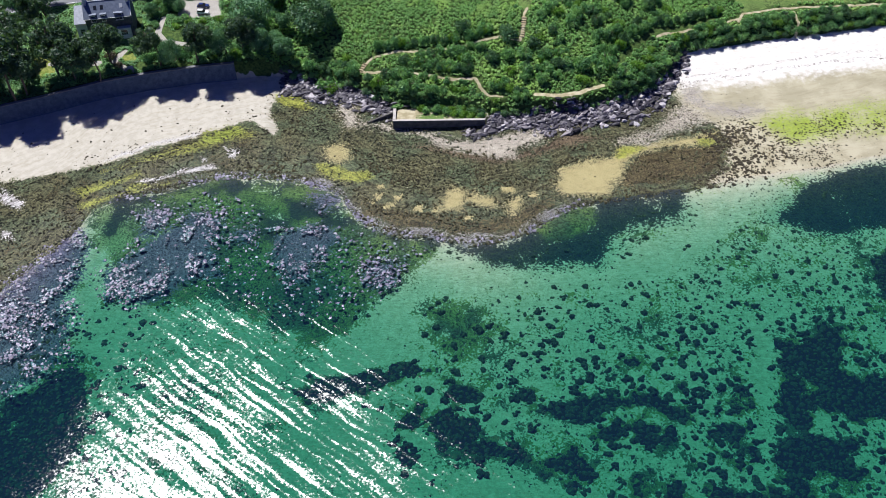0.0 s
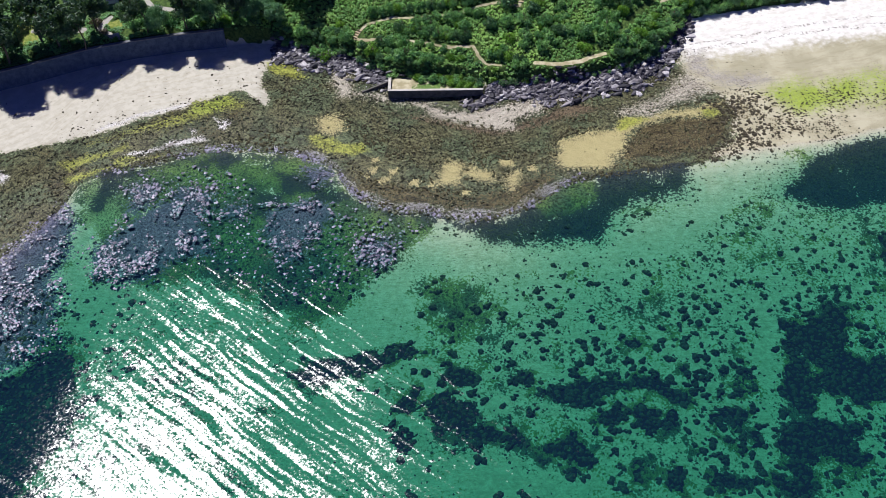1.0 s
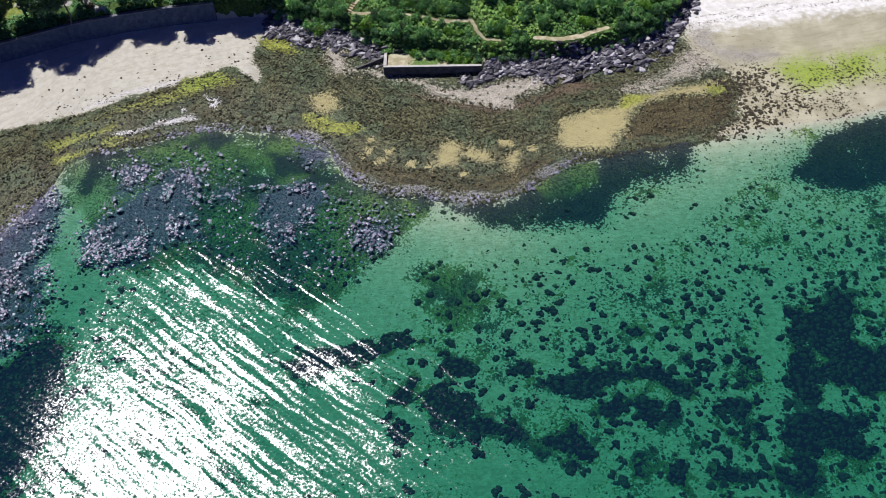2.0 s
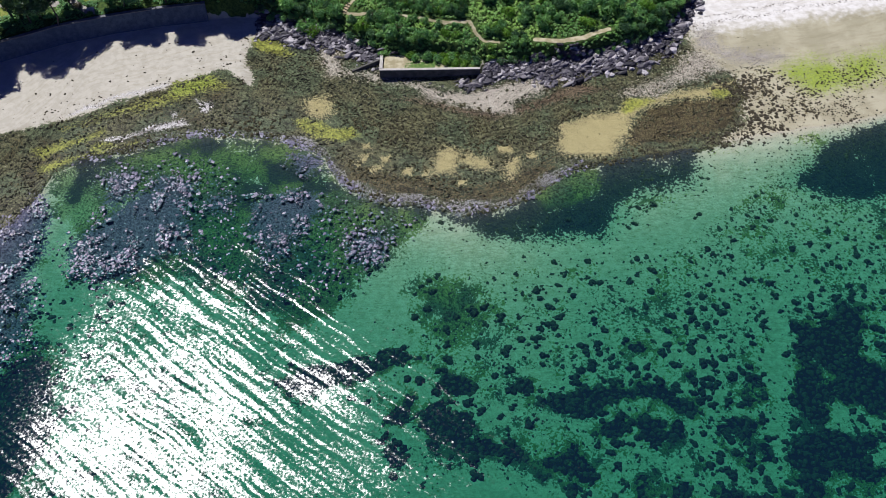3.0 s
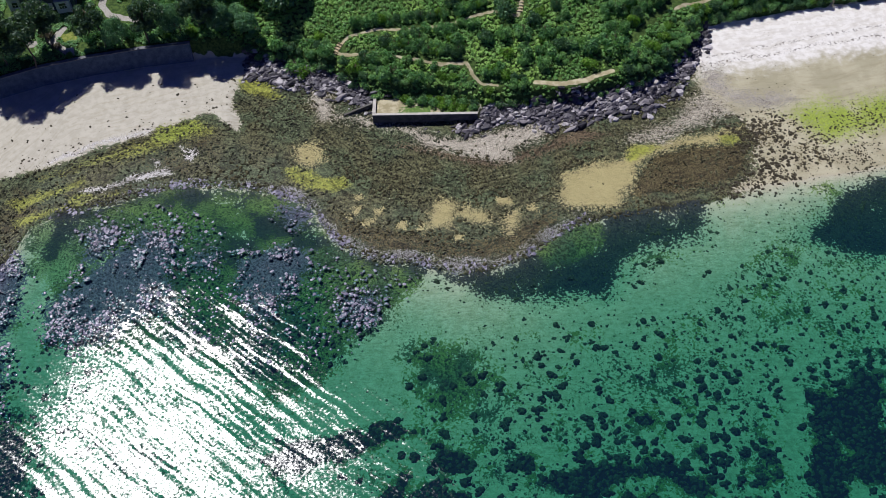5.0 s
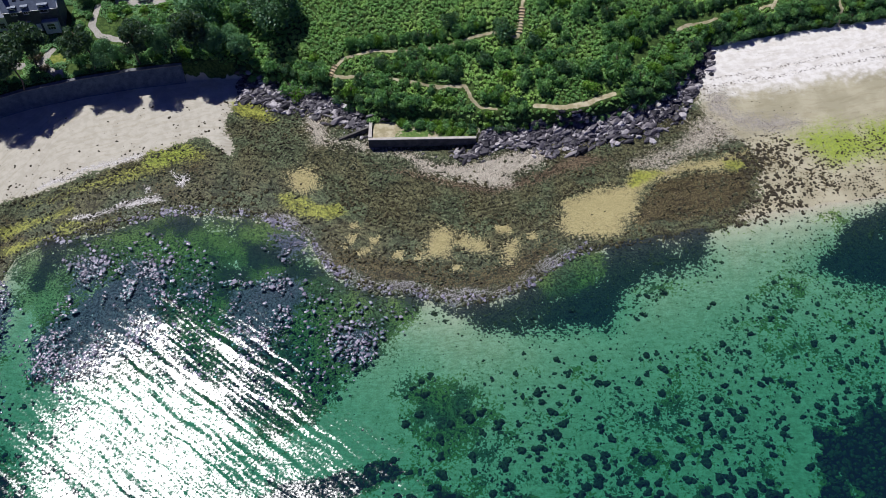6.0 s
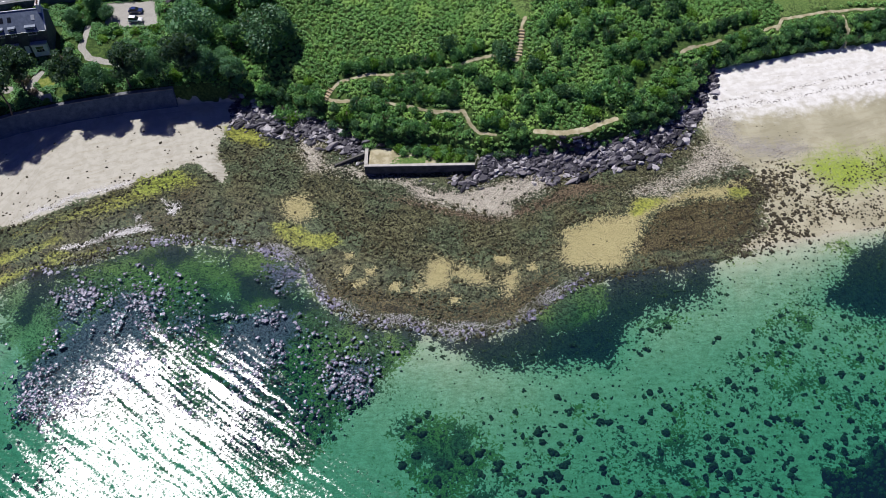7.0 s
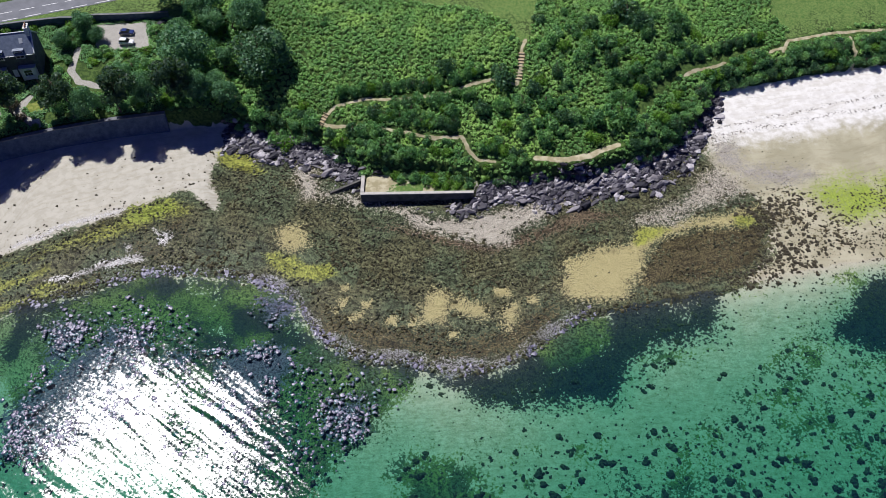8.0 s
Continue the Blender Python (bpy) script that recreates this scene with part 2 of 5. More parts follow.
LAWN = [[(-128.6, 236), (-122, 237), (-119.5, 229.7), (-124, 227.5)], [(-102.5, 239), (-98.7, 240), (-96.4, 237), (-100.3, 235)]]
YARD = [[(-89, 265), (-76, 266), (-73, 256), (-87, 256)]]


def shore_y(x):
    return np.interp(x, [p[0] for p in SHORE], [p[1] for p in SHORE])


def foot_y(x):
    return np.interp(x, [p[0] for p in FOOT], [p[1] for p in FOOT])


def within(x, y, outlines):
    best = np.full(x.shape, -1e9)
    for pts in outlines:
        best = np.maximum(best, area(x, y, pts))
    return best


def height(x, y):
    """The lie of the land and the sea bed."""
    wx, wy = x + 1.0 * fbm(x, y, 4, 3), y + 1.0 * fbm(x, y, 4, 8)
    sy, fy = shore_y(wx), foot_y(x + 0.8 * fbm(x, y, 5, 4))
    d, s = wy - sy, y - fy
    u = np.clip(d / np.maximum(fy - sy, 4), 0, 1)
    right, left = smooth(60, 72, x), 1 - smooth(-56, -50, x)
    top = 2.6 + 1.6 * right + 0.4 * left
    flat = np.clip(left + right, 0, 1)
    beach = top * (flat * u * (0.35 + 0.65 * u) + (1 - flat) * (0.3 * u + 0.7 * u ** 8)) + np.where(d > 0, 0.05, 0)
    behind = np.clip(s, 0, 400)
    head = np.interp(behind, [0, 3, 5, 10, 20, 26, 33, 45, 400], [0, 4.2, 4.5, 6.5, 9.4, 11.4, 13.7, 14.6, 17])
    bank = np.interp(behind, [0, 2.5, 6, 12, 25, 400], [0, 3.2, 4.6, 5.6, 7, 14])
    wall = np.interp(behind, [0, 0.7, 20, 38, 400], [0, 5.4, 9.0, 10.8, 15])
    rise = head * (1 - right) * (1 - left) + bank * right + wall * left
    z = np.where(s > 0, top + rise, beach)
    shelf = 1 - 0.5 * smooth(-6, 6, within(x, y, ROCKY)) + 0.4 * smooth(-5, 3, within(x, y, FRINGE[:2]))
    deep = (2.4 * (1 - np.exp(d / 28)) + 0.004 * np.clip(-d, 0, 2000)) * shelf
    z = np.where((d < 0) & (s < 0), -deep, z)
    pier = smooth(-0.4, 0.3, area(x, y, PIER))
    z = z * (1 - pier) + 3.5 * pier
    road_gap = 1 - smooth(5, 9, np.abs(y - (271.8 + 0.30 * (x + 109))) * 0.958)
    z = z * (1 - road_gap * left * (y > 250)) + 13.9 * road_gap * left * (y > 250)
    ledge = 1 - smooth(1.0, 2.6, line(x, y, PATHS[1]))
    z = z * (1 - ledge) + 7.0 * ledge
    rough = np.where(s > 0.5, 0.25, np.where(d > 0, 0.16 * (1 - 0.93 * flat), 0.1)) * (1 - road_gap * left) * (1 - ledge)
    return z + rough * fbm(x, y, 2.2, 21, 3) * smooth(0, 3, np.abs(d)) * (1 - pier)


# ---- materials ----
class Nodes:
    """A short way to write a node material."""

    def __init__(self, name):
        self.mat = bpy.data.materials.new(name)
        self.mat.use_nodes = True
        self.tree = self.mat.node_tree
        self.tree.nodes.clear()
        self.out = self.tree.nodes.new("ShaderNodeOutputMaterial")
        self.geo = self.tree.nodes.new("ShaderNodeNewGeometry")
        self.pos = self.geo.outputs["Position"]
        self.island = self.geo.outputs["Random Per Island"]

    def put(self, socket, value):
        if isinstance(value, bpy.types.NodeSocket):
            self.tree.links.new(value, socket)
        elif isinstance(value, tuple) and len(value) == 3 and socket.type == "RGBA":
            socket.default_value = (*value, 1)
        else:
            socket.default_value = value

    def node(self, kind, **inputs):
        n = self.tree.nodes.new(kind)
        for key, value in inputs.items():
            self.put(n.inputs[key.replace("_", " ")], value)
        return n

    def noise(self, scale, detail=3.0, rough=0.55, vector=None, color=False):
        n = self.node("ShaderNodeTexNoise", Scale=scale, Detail=detail, Roughness=rough, Vector=vector or self.pos)
        return n.outputs["Color" if color else "Fac"]

    def math(self, op, a, b=0.0, c=0.0):
        n = self.tree.nodes.new("ShaderNodeMath")
        n.operation = op
        for k, v in enumerate((a, b, c)):
            self.put(n.inputs[k], v)
        return n.outputs[0]

    def vec(self, op, a, b):
        n = self.tree.nodes.new("ShaderNodeVectorMath")
        n.operation = op
        self.put(n.inputs[0], a)
        self.put(n.inputs[3 if op == "SCALE" else 1], b)
        return n.outputs[0]

    def step(self, v, lo, hi, out_lo=0.0, out_hi=1.0):
        n = self.tree.nodes.new("ShaderNodeMapRange")
        n.interpolation_type = "SMOOTHSTEP"
        for key, value in (("Value", v), ("From Min", lo), ("From Max", hi), ("To Min", out_lo), ("To Max", out_hi)):
            self.put(n.inputs[key], value)
        return n.outputs["Result"]

    def mix(self, f, a, b, mode="MIX"):
        n = self.tree.nodes.new("ShaderNodeMix")
        n.data_type, n.blend_type = "RGBA", mode
        self.put(n.inputs[0], f)
        self.put(n.inputs[6], a)
        self.put(n.inputs[7], b)
        return n.outputs[2]

    def attr(self, name):
        n = self.tree.nodes.new("ShaderNodeAttribute")
        n.attribute_name = name
        return n.outputs["Fac"]

    def random(self):
        return self.tree.nodes.new("ShaderNodeObjectInfo").outputs["Random"]

    def bump(self, h, strength=0.5, distance=0.1):
        return self.node("ShaderNodeBump", Strength=strength, Distance=distance, Height=h).outputs[0]

    def finish(self, color, rough=0.8, metal=0.0, normal=None, spec=0.3, **more):
        b = self.node("ShaderNodeBsdfPrincipled", Base_Color=color, Roughness=rough, Metallic=metal, **more)
        b.inputs["Specular IOR Level"].default_value = spec
        if normal is not None:
            self.tree.links.new(normal, b.inputs["Normal"])
        self.tree.links.new(b.outputs[0], self.out.inputs["Surface"])
        return self.mat


def plain(name, a, b, scale=1.5, rough=0.8, metal=0.0, fine=18.0, bump=0.3, distance=0.03, spec=0.3, by=""):
    """Two tones mixed by coarse and fine noise, with fine relief; by='island' or 'object' varies the pieces too."""
    n = Nodes(name)
    f = n.math("ADD", n.math("MULTIPLY", n.noise(scale), 0.65), n.math("MULTIPLY", n.noise(fine, 4.0), 0.35))
    if by:
        f = n.math("ADD", n.math("MULTIPLY", f, 0.5), n.math("MULTIPLY", n.island if by == "island" else n.random(), 0.5))
    color = n.mix(n.step(f, 0.28, 0.72), a, b)
    return n.finish(color, n.step(n.noise(fine * 0.6), 0.2, 0.8, rough - 0.1, min(1, rough + 0.1)), metal, n.bump(n.noise(fine, 4.0), bump, distance), spec)


def leaf_material(name, dark, light, tip, patch=0.25):
    """Leaves: three greens by leaf, by patch and by plant, and some light through them."""
    n = Nodes(name)
    c = n.mix(n.island, dark, light)
    c = n.mix(n.step(n.noise(patch, 3.0), 0.44, 0.66), c, tip)
    c = n.mix(n.step(n.noise(patch * 0.35, 3.0), 0.46, 0.66, 0.0, 0.65), c, dark)
    c = n.mix(n.math("MULTIPLY", n.random(), 0.45), c, dark)
    b = n.node("ShaderNodeBsdfPrincipled", Base_Color=c, Roughness=0.5)
    b.inputs["Specular IOR Level"].default_value = 0.4
    t = n.node("ShaderNodeBsdfTranslucent", Color=n.mix(0.35, c, (0.22, 0.42, 0.03)))
    m = n.node("ShaderNodeMixShader", Fac=0.34)
    n.tree.links.new(b.outputs[0], m.inputs[1])
    n.tree.links.new(t.outputs[0], m.inputs[2])
    n.tree.links.new(m.outputs[0], n.out.inputs["Surface"])
    return n.mat


def stone_material(name, dark, mid_tone, pale, share=0.72, rough=0.55, relief=0.7):
    """Broken rock: most pieces dark, a few pale, each mottled."""
    n = Nodes(name)
    c = n.mix(n.step(n.island, 0.05, 0.7), dark, mid_tone)
    c = n.mix(n.step(n.math("ADD", n.island, n.math("MULTIPLY", n.math("SUBTRACT", n.noise(0.35, 3.0), 0.5), 1.6)), share, share + 0.28), c, pale)
    c = n.mix(n.step(n.noise(4.0, 4.0), 0.5, 0.7, 0.0, 0.6), c, mid_tone)
    return n.finish(c, rough, 0.0, n.bump(n.noise(5.0, 4.0), relief, 0.1), 0.45)


def kelp_material():
    """Kelp under water: near black to olive, frond by frond and by the clump."""
    n = Nodes("dark kelp fronds")
    c = n.mix(n.math("ADD", n.math("MULTIPLY", n.island, 0.5), n.math("MULTIPLY", n.random(), 0.4)), (0.010, 0.014, 0.013), (0.048, 0.058, 0.034))
    c = n.mix(n.step(n.noise(2.2, 3.0), 0.5, 0.68, 0.0, 0.7), c, (0.095, 0.110, 0.050))
    return n.finish(c, 0.7, 0.0, n.bump(n.noise(6.0, 3.0), 0.6, 0.1), 0.25)


def weed_material():
    """Wrack on rocks: dark olive, brown and greenish by the patch and by the tuft."""
    n = Nodes("brown bladder weed")
    olive = n.mix(n.island, (0.016, 0.018, 0.010), (0.155, 0.168, 0.088))
    brown = n.mix(n.island, (0.015, 0.013, 0.007), (0.150, 0.136, 0.060))
    c = n.mix(n.step(n.noise(0.07, 3.0), 0.43, 0.57), olive, brown)
    c = n.mix(n.step(n.noise(5.0, 3.0), 0.5, 0.75, 0.0, 0.6), c, (0.17, 0.15, 0.085))
    return n.finish(c, 0.7, 0.0, n.bump(n.noise(7.0, 3.0), 0.6, 0.08), 0.4)


def ground_material():
    n = Nodes("shore and land")
    big, mid, small, tiny = n.noise(0.12, 4.0), n.noise(0.55, 4.0), n.noise(1.5, 4.0), n.noise(3.6, 3.0)
    hills = {"big": big, "mid": mid, "small": small, "tiny": tiny}
    grain = n.noise(7.5, 2.0)
    hills["grain"] = grain
    hills["fine"] = n.math("ADD", n.math("MULTIPLY", small, 0.5), n.math("MULTIPLY", tiny, 0.5))
    sand = n.mix(n.step(mid, 0.3, 0.7), (0.40, 0.37, 0.28), (0.47, 0.435, 0.345))
    color = n.mix(n.step(grain, 0.4, 0.8, 0.0, 0.25), sand, (0.31, 0.275, 0.205))
    # name, two tones, a third in large patches, noise that breaks the edge, how much, noise between the tones
    layers = [
        ("pale", (0.42, 0.395, 0.325), (0.48, 0.455, 0.38), None, "mid", 0.5, "mid"),
        ("damp", (0.33, 0.305, 0.205), (0.41, 0.38, 0.265), None, "big", 0.8, "big"),
        ("dry", (0.62, 0.595, 0.545), (0.71, 0.69, 0.645), None, "mid", 1.0, "mid"),
        ("gravel", (0.17, 0.155, 0.135), (0.40, 0.37, 0.33), None, "fine", 3.2, "grain"),
        ("weed", (0.013, 0.013, 0.007), (0.150, 0.150, 0.075), (0.075, 0.094, 0.050), "small", 2.6, "fine"),
        ("brown", (0.020, 0.016, 0.008), (0.125, 0.102, 0.044), None, "small", 2.8, "tiny"),
        ("rust", (0.045, 0.030, 0.018), (0.175, 0.135, 0.085), None, "small", 2.6, "tiny"),
        ("tan", (0.25, 0.215, 0.095), (0.42, 0.370, 0.180), None, "fine", 2.8, "tiny"),
        ("shingle", (0.11, 0.096, 0.074), (0.60, 0.55, 0.45), None, "fine", 3.6, "grain"),
        ("lime", (0.10, 0.115, 0.025), (0.34, 0.360, 0.070), None, "small", 1.45, "fine"),
        ("white", (0.22, 0.21, 0.20), (0.70, 0.68, 0.66), None, "fine", 2.8, "grain"),
        ("green", (0.17, 0.24, 0.030), (0.30, 0.37, 0.06), None, "small", 1.45, "fine"),
        ("slate", (0.018, 0.018, 0.024), (0.14, 0.13, 0.135), None, "small", 2.0, "tiny"),
        ("turf", (0.014, 0.028, 0.018), (0.205, 0.250, 0.085), (0.060, 0.085, 0.050), "small", 2.6, "fine"),
        ("olive", (0.060, 0.085, 0.035), (0.34, 0.36, 0.20), None, "fine", 2.8, "fine"),
        ("fringe", (0.008, 0.012, 0.020), (0.052, 0.058, 0.056), None, "small", 2.4, "fine"),
        ("rocky", (0.012, 0.014, 0.032), (0.150, 0.140, 0.215), None, "small", 2.8, "fine"),
        ("rim", (0.040, 0.040, 0.042), (0.30, 0.295, 0.29), None, "fine", 2.4, "tiny"),
        ("kelp", (0.007, 0.009, 0.015), (0.026, 0.024, 0.024), None, "small", 0.9, "fine"),
        ("soil", (0.030, 0.062, 0.014), (0.075, 0.125, 0.028), None, "mid", 0.5, "small"),
        ("grass", (0.062, 0.135, 0.028), (0.150, 0.210, 0.058), (0.095, 0.150, 0.040), "mid", 0.7, "fine"),
        ("path", (0.29, 0.255, 0.150), (0.44, 0.395, 0.270), None, "small", 1.1, "mid"),
        ("lawn", (0.13, 0.18, 0.03), (0.25, 0.27, 0.07), None, "mid", 0.5, "small"),
        ("yard", (0.30, 0.285, 0.25), (0.40, 0.38, 0.34), None, "mid", 0.3, "tiny"),
    ]
    # faint film and the dark of surface ripples, painted as streaks on the sandy bed
    streak = n.noise(1.0, 3.0, 0.55, n.vec("MULTIPLY", n.pos, (0.55, 1.9, 1.0)))
    color = n.mix(n.math("MULTIPLY", n.attr("bed"), n.step(streak, 0.46, 0.62, 0.0, 0.32)), color, (0.16, 0.19, 0.10))
    crisp = ("path", "yard", "soil", "kelp", "grass", "lawn")
    patches = n.step(n.noise(0.09, 3.0), 0.42, 0.6)
    for name, a, b, other, edge, amount, between in layers:
        jitter = n.math("ADD", n.math("MULTIPLY", n.math("SUBTRACT", hills[edge], 0.5), amount), n.math("MULTIPLY", n.math("SUBTRACT", hills["tiny"], 0.5), amount * 0.5))
        f = n.math("ADD", n.math("MULTIPLY_ADD", n.attr(name), 1.7, -0.35), jitter)
        c = n.mix(n.step(n.math("ADD", n.math("MULTIPLY", hills[between], 0.7), n.math("MULTIPLY", grain, 0.3)), 0.43, 0.57), a, b)
        if other:
            tone = n.mix(n.step(hills[between], 0.43, 0.57), tuple(v * 0.35 for v in other), tuple(v * 1.5 for v in other))
            c = n.mix(patches, c, tone)
        lo, hi = (0.44, 0.56) if amount > 1.5 or name in crisp else (0.05, 0.95)
        color = n.mix(n.step(f, lo, hi), color, c)
    # finer light and dark of the water's ripples, put into the bed colour
    dapple = n.math("MULTIPLY", n.attr("bed"), n.step(hills["fine"], 0.44, 0.57, 0.0, 0.42))
    color = n.mix(dapple, color, n.mix(1.0, color, (0.45, 0.5, 0.4), "MULTIPLY"))
    # swathes of weed combed along the shore line
    combed = n.node("ShaderNodeCombineXYZ", X=n.math("MULTIPLY", n.node("ShaderNodeSeparateXYZ", Vector=n.pos).outputs[0], 0.16), Y=n.math("MULTIPLY", n.attr("inland"), 52.0), Z=0.0).outputs[0]
    swathe = n.noise(1.0, 4.0, 0.6, combed)
    color = n.mix(n.math("MULTIPLY", n.math("MULTIPLY", n.attr("weed"), n.math("SUBTRACT", 1.0, n.math("MAXIMUM", n.attr("tan"), n.attr("shingle")))), n.step(swathe, 0.48, 0.60, 0.0, 0.75)), color, n.mix(1.0, color, (0.34, 0.32, 0.30), "MULTIPLY"))
    sandy = n.math("MAXIMUM", n.attr("pale"), n.attr("damp"))
    color = n.mix(n.math("MULTIPLY", sandy, n.step(swathe, 0.46, 0.64, 0.0, 0.30)), color, n.mix(1.0, color, (0.66, 0.62, 0.52), "MULTIPLY"))
    wrack = n.math("MULTIPLY", n.attr("wrack"), n.step(small, 0.5, 0.62))
    color = n.mix(wrack, color, (0.07, 0.055, 0.04))
    h = n.math("ADD", small, n.math("MULTIPLY", tiny, 0.6))
    wet = n.step(n.attr("wet"), 0.2, 0.9, 0.9, 0.68)
    return n.finish(color, wet, 0.0, n.bump(h, n.step(n.attr("coarse"), 0.0, 1.0, 0.02, 0.9), 0.35), 0.2)


def water_material():
    n = Nodes("clear sea water")
    depth = n.attr("depth")
    # light lost on its way down to the bed and back, colour by colour
    red, grn, blu = (n.math("POWER", 2.718, n.math("MULTIPLY", depth, -k)) for k in (1.10, 0.30, 0.47))
    through_tint = n.node("ShaderNodeCombineColor", Red=red, Green=grn, Blue=blu).outputs[0]
    # long low swell that runs one way, and ripples on it
    lively = n.attr("swell")
    sep = n.node("ShaderNodeSeparateXYZ", Vector=n.pos)
    along = n.math("SUBTRACT", n.math("MULTIPLY", sep.outputs[0], 0.79), n.math("MULTIPLY", sep.outputs[1], 0.61))
    over = n.math("ADD", n.math("MULTIPLY", sep.outputs[0], 0.61), n.math("MULTIPLY", sep.outputs[1], 0.79))
    over = n.math("ADD", over, n.math("MULTIPLY", n.noise(0.07, 2.0), 3.0))
    lie = n.node("ShaderNodeCombineXYZ", X=n.math("MULTIPLY", along, 0.05), Y=n.math("MULTIPLY", over, 0.84), Z=0.0).outputs[0]
    swell = n.math("SUBTRACT", n.noise(1.0, 1.0, 0.4, lie), 0.5)
    ripple = n.vec("SUBTRACT", n.noise(1.7, 2.0, 0.6, color=True), (0.5, 0.5, 0.5))
    chop = n.vec("SUBTRACT", n.noise(0.45, 1.0, 0.5, color=True), (0.5, 0.5, 0.5))
    tilt = n.vec("ADD", n.vec("SCALE", ripple, 0.34), n.vec("SCALE", chop, 0.10))
    across = n.node("ShaderNodeCombineXYZ", X=n.math("MULTIPLY", n.math("MULTIPLY", swell, 0.30), lively), Y=n.math("MULTIPLY", n.math("MULTIPLY", swell, 0.38), lively), Z=1.0).outputs[0]
    flat = n.vec("SCALE", n.vec("MULTIPLY", tilt, (1, 1, 0)), n.attr("ripples"))
    normal = n.vec("NORMALIZE", n.vec("ADD", flat, across), (0, 0, 0))
    clear = n.node("ShaderNodeBsdfTransparent", Color=through_tint)
    body = n.node("ShaderNodeBsdfDiffuse", Color=(0.010, 0.024, 0.085))
    gloss = n.node("ShaderNodeBsdfGlossy", Color=(1.0, 1.0, 1.0), Roughness=n.math("MULTIPLY_ADD", n.attr("ripples"), 0.10, 0.13), Normal=normal)
    gloss.distribution = "BECKMANN"
    fresnel = n.node("ShaderNodeFresnel", IOR=1.33, Normal=normal)
    m1 = n.node("ShaderNodeMixShader", Fac=n.step(depth, 0.2, 3.0, 0.0, 0.20))
    n.tree.links.new(clear.outputs[0], m1.inputs[1])
    n.tree.links.new(body.outputs[0], m1.inputs[2])
    m2 = n.node("ShaderNodeMixShader", Fac=fresnel.outputs[0])
    n.tree.links.new(m1.outputs[0], m2.inputs[1])
    n.tree.links.new(gloss.outputs[0], m2.inputs[2])
    n.tree.links.new(m2.outputs[0], n.out.inputs["Surface"])
    return n.mat


M_GROUND, M_WATER = ground_material(), water_material()
M_SCRUB = leaf_material("bracken fronds", (0.095, 0.245, 0.060), (0.330, 0.640, 0.165), (0.440, 0.680, 0.165), 0.16)
M_SHRUB = leaf_material("shrub leaves", (0.060, 0.185, 0.065), (0.235, 0.500, 0.165), (0.310, 0.560, 0.165), 0.3)
M_DARK = leaf_material("dark glossy shrub leaves", (0.030, 0.090, 0.045), (0.120, 0.270, 0.125), (0.15, 0.30, 0.125), 0.3)
M_BRIGHT = leaf_material("bright young leaves", (0.085, 0.210, 0.022), (0.190, 0.410, 0.045), (0.23, 0.42, 0.05), 0.3)
M_TREE = leaf_material("broad tree leaves", (0.050, 0.150, 0.070), (0.180, 0.390, 0.180), (0.22, 0.43, 0.18), 0.3)
M_PINE = leaf_material("dark pine needles", (0.018, 0.050, 0.030), (0.058, 0.125, 0.068), (0.075, 0.145, 0.068), 0.4)
M_PURPLE = leaf_material("purple garden leaves", (0.050, 0.034, 0.036), (0.15, 0.105, 0.095), (0.17, 0.13, 0.08), 0.6)
M_BARK = plain("grey brown bark", (0.06, 0.045, 0.03), (0.17, 0.13, 0.095), 2.0, 0.9, 0.0, 14.0, 0.6, 0.05)
M_SLATE = stone_material("dark slaty rock", (0.012, 0.011, 0.018), (0.085, 0.078, 0.095), (0.46, 0.43, 0.44), 0.70)
M_PALE = plain("pale weathered rock", (0.30, 0.28, 0.26), (0.62, 0.58, 0.55), 0.8, 0.8, 0.0, 6.0, 0.5, 0.08)
M_WEED = weed_material()
M_KELP = kelp_material()
M_STREWN = plain("dark wrack on stones", (0.013, 0.011, 0.007), (0.070, 0.058, 0.030), 1.5, 0.7, 0.0, 6.0, 0.6, 0.08)
M_VIOLET = stone_material("weedy rock tops", (0.032, 0.030, 0.052), (0.120, 0.110, 0.170), (0.25, 0.235, 0.305), 0.58, 0.28, 0.3)


# ---- meshes ----
def mesh_object(name, verts, faces, material, parent=None, label="", shade=False):
    me = bpy.data.meshes.new(name)
    me.from_pydata(verts, [], faces)
    me.materials.append(material)
    if shade:
        me.shade_smooth()
    ob = new(name, me)
    ob.parent = parent
    if label:
        ob["label"] = label
    return ob


def part(name, bm, material, parent, label="", shade=False):
    """Links a bmesh as one mesh object under a thing or a part."""
    me = bpy.data.meshes.new(name)
    bm.to_mesh(me)
    bm.free()
    me.materials.append(material)
    if shade:
        me.shade_smooth()
    ob = new(name, me)
    ob.parent = parent
    if label:
        ob["label"] = label
    return ob


def grid(xs, ys, z):
    """Vertices and quads of a sheet."""
    nx, ny = len(xs), len(ys)
    gx, gy = np.meshgrid(xs, ys)
    v = np.stack([gx.ravel(), gy.ravel(), z.ravel()], 1)
    i = (np.arange(ny - 1)[:, None] * nx + np.arange(nx - 1)[None]).ravel()
    return v, np.stack([i, i + 1, i + 1 + nx, i + nx], 1)


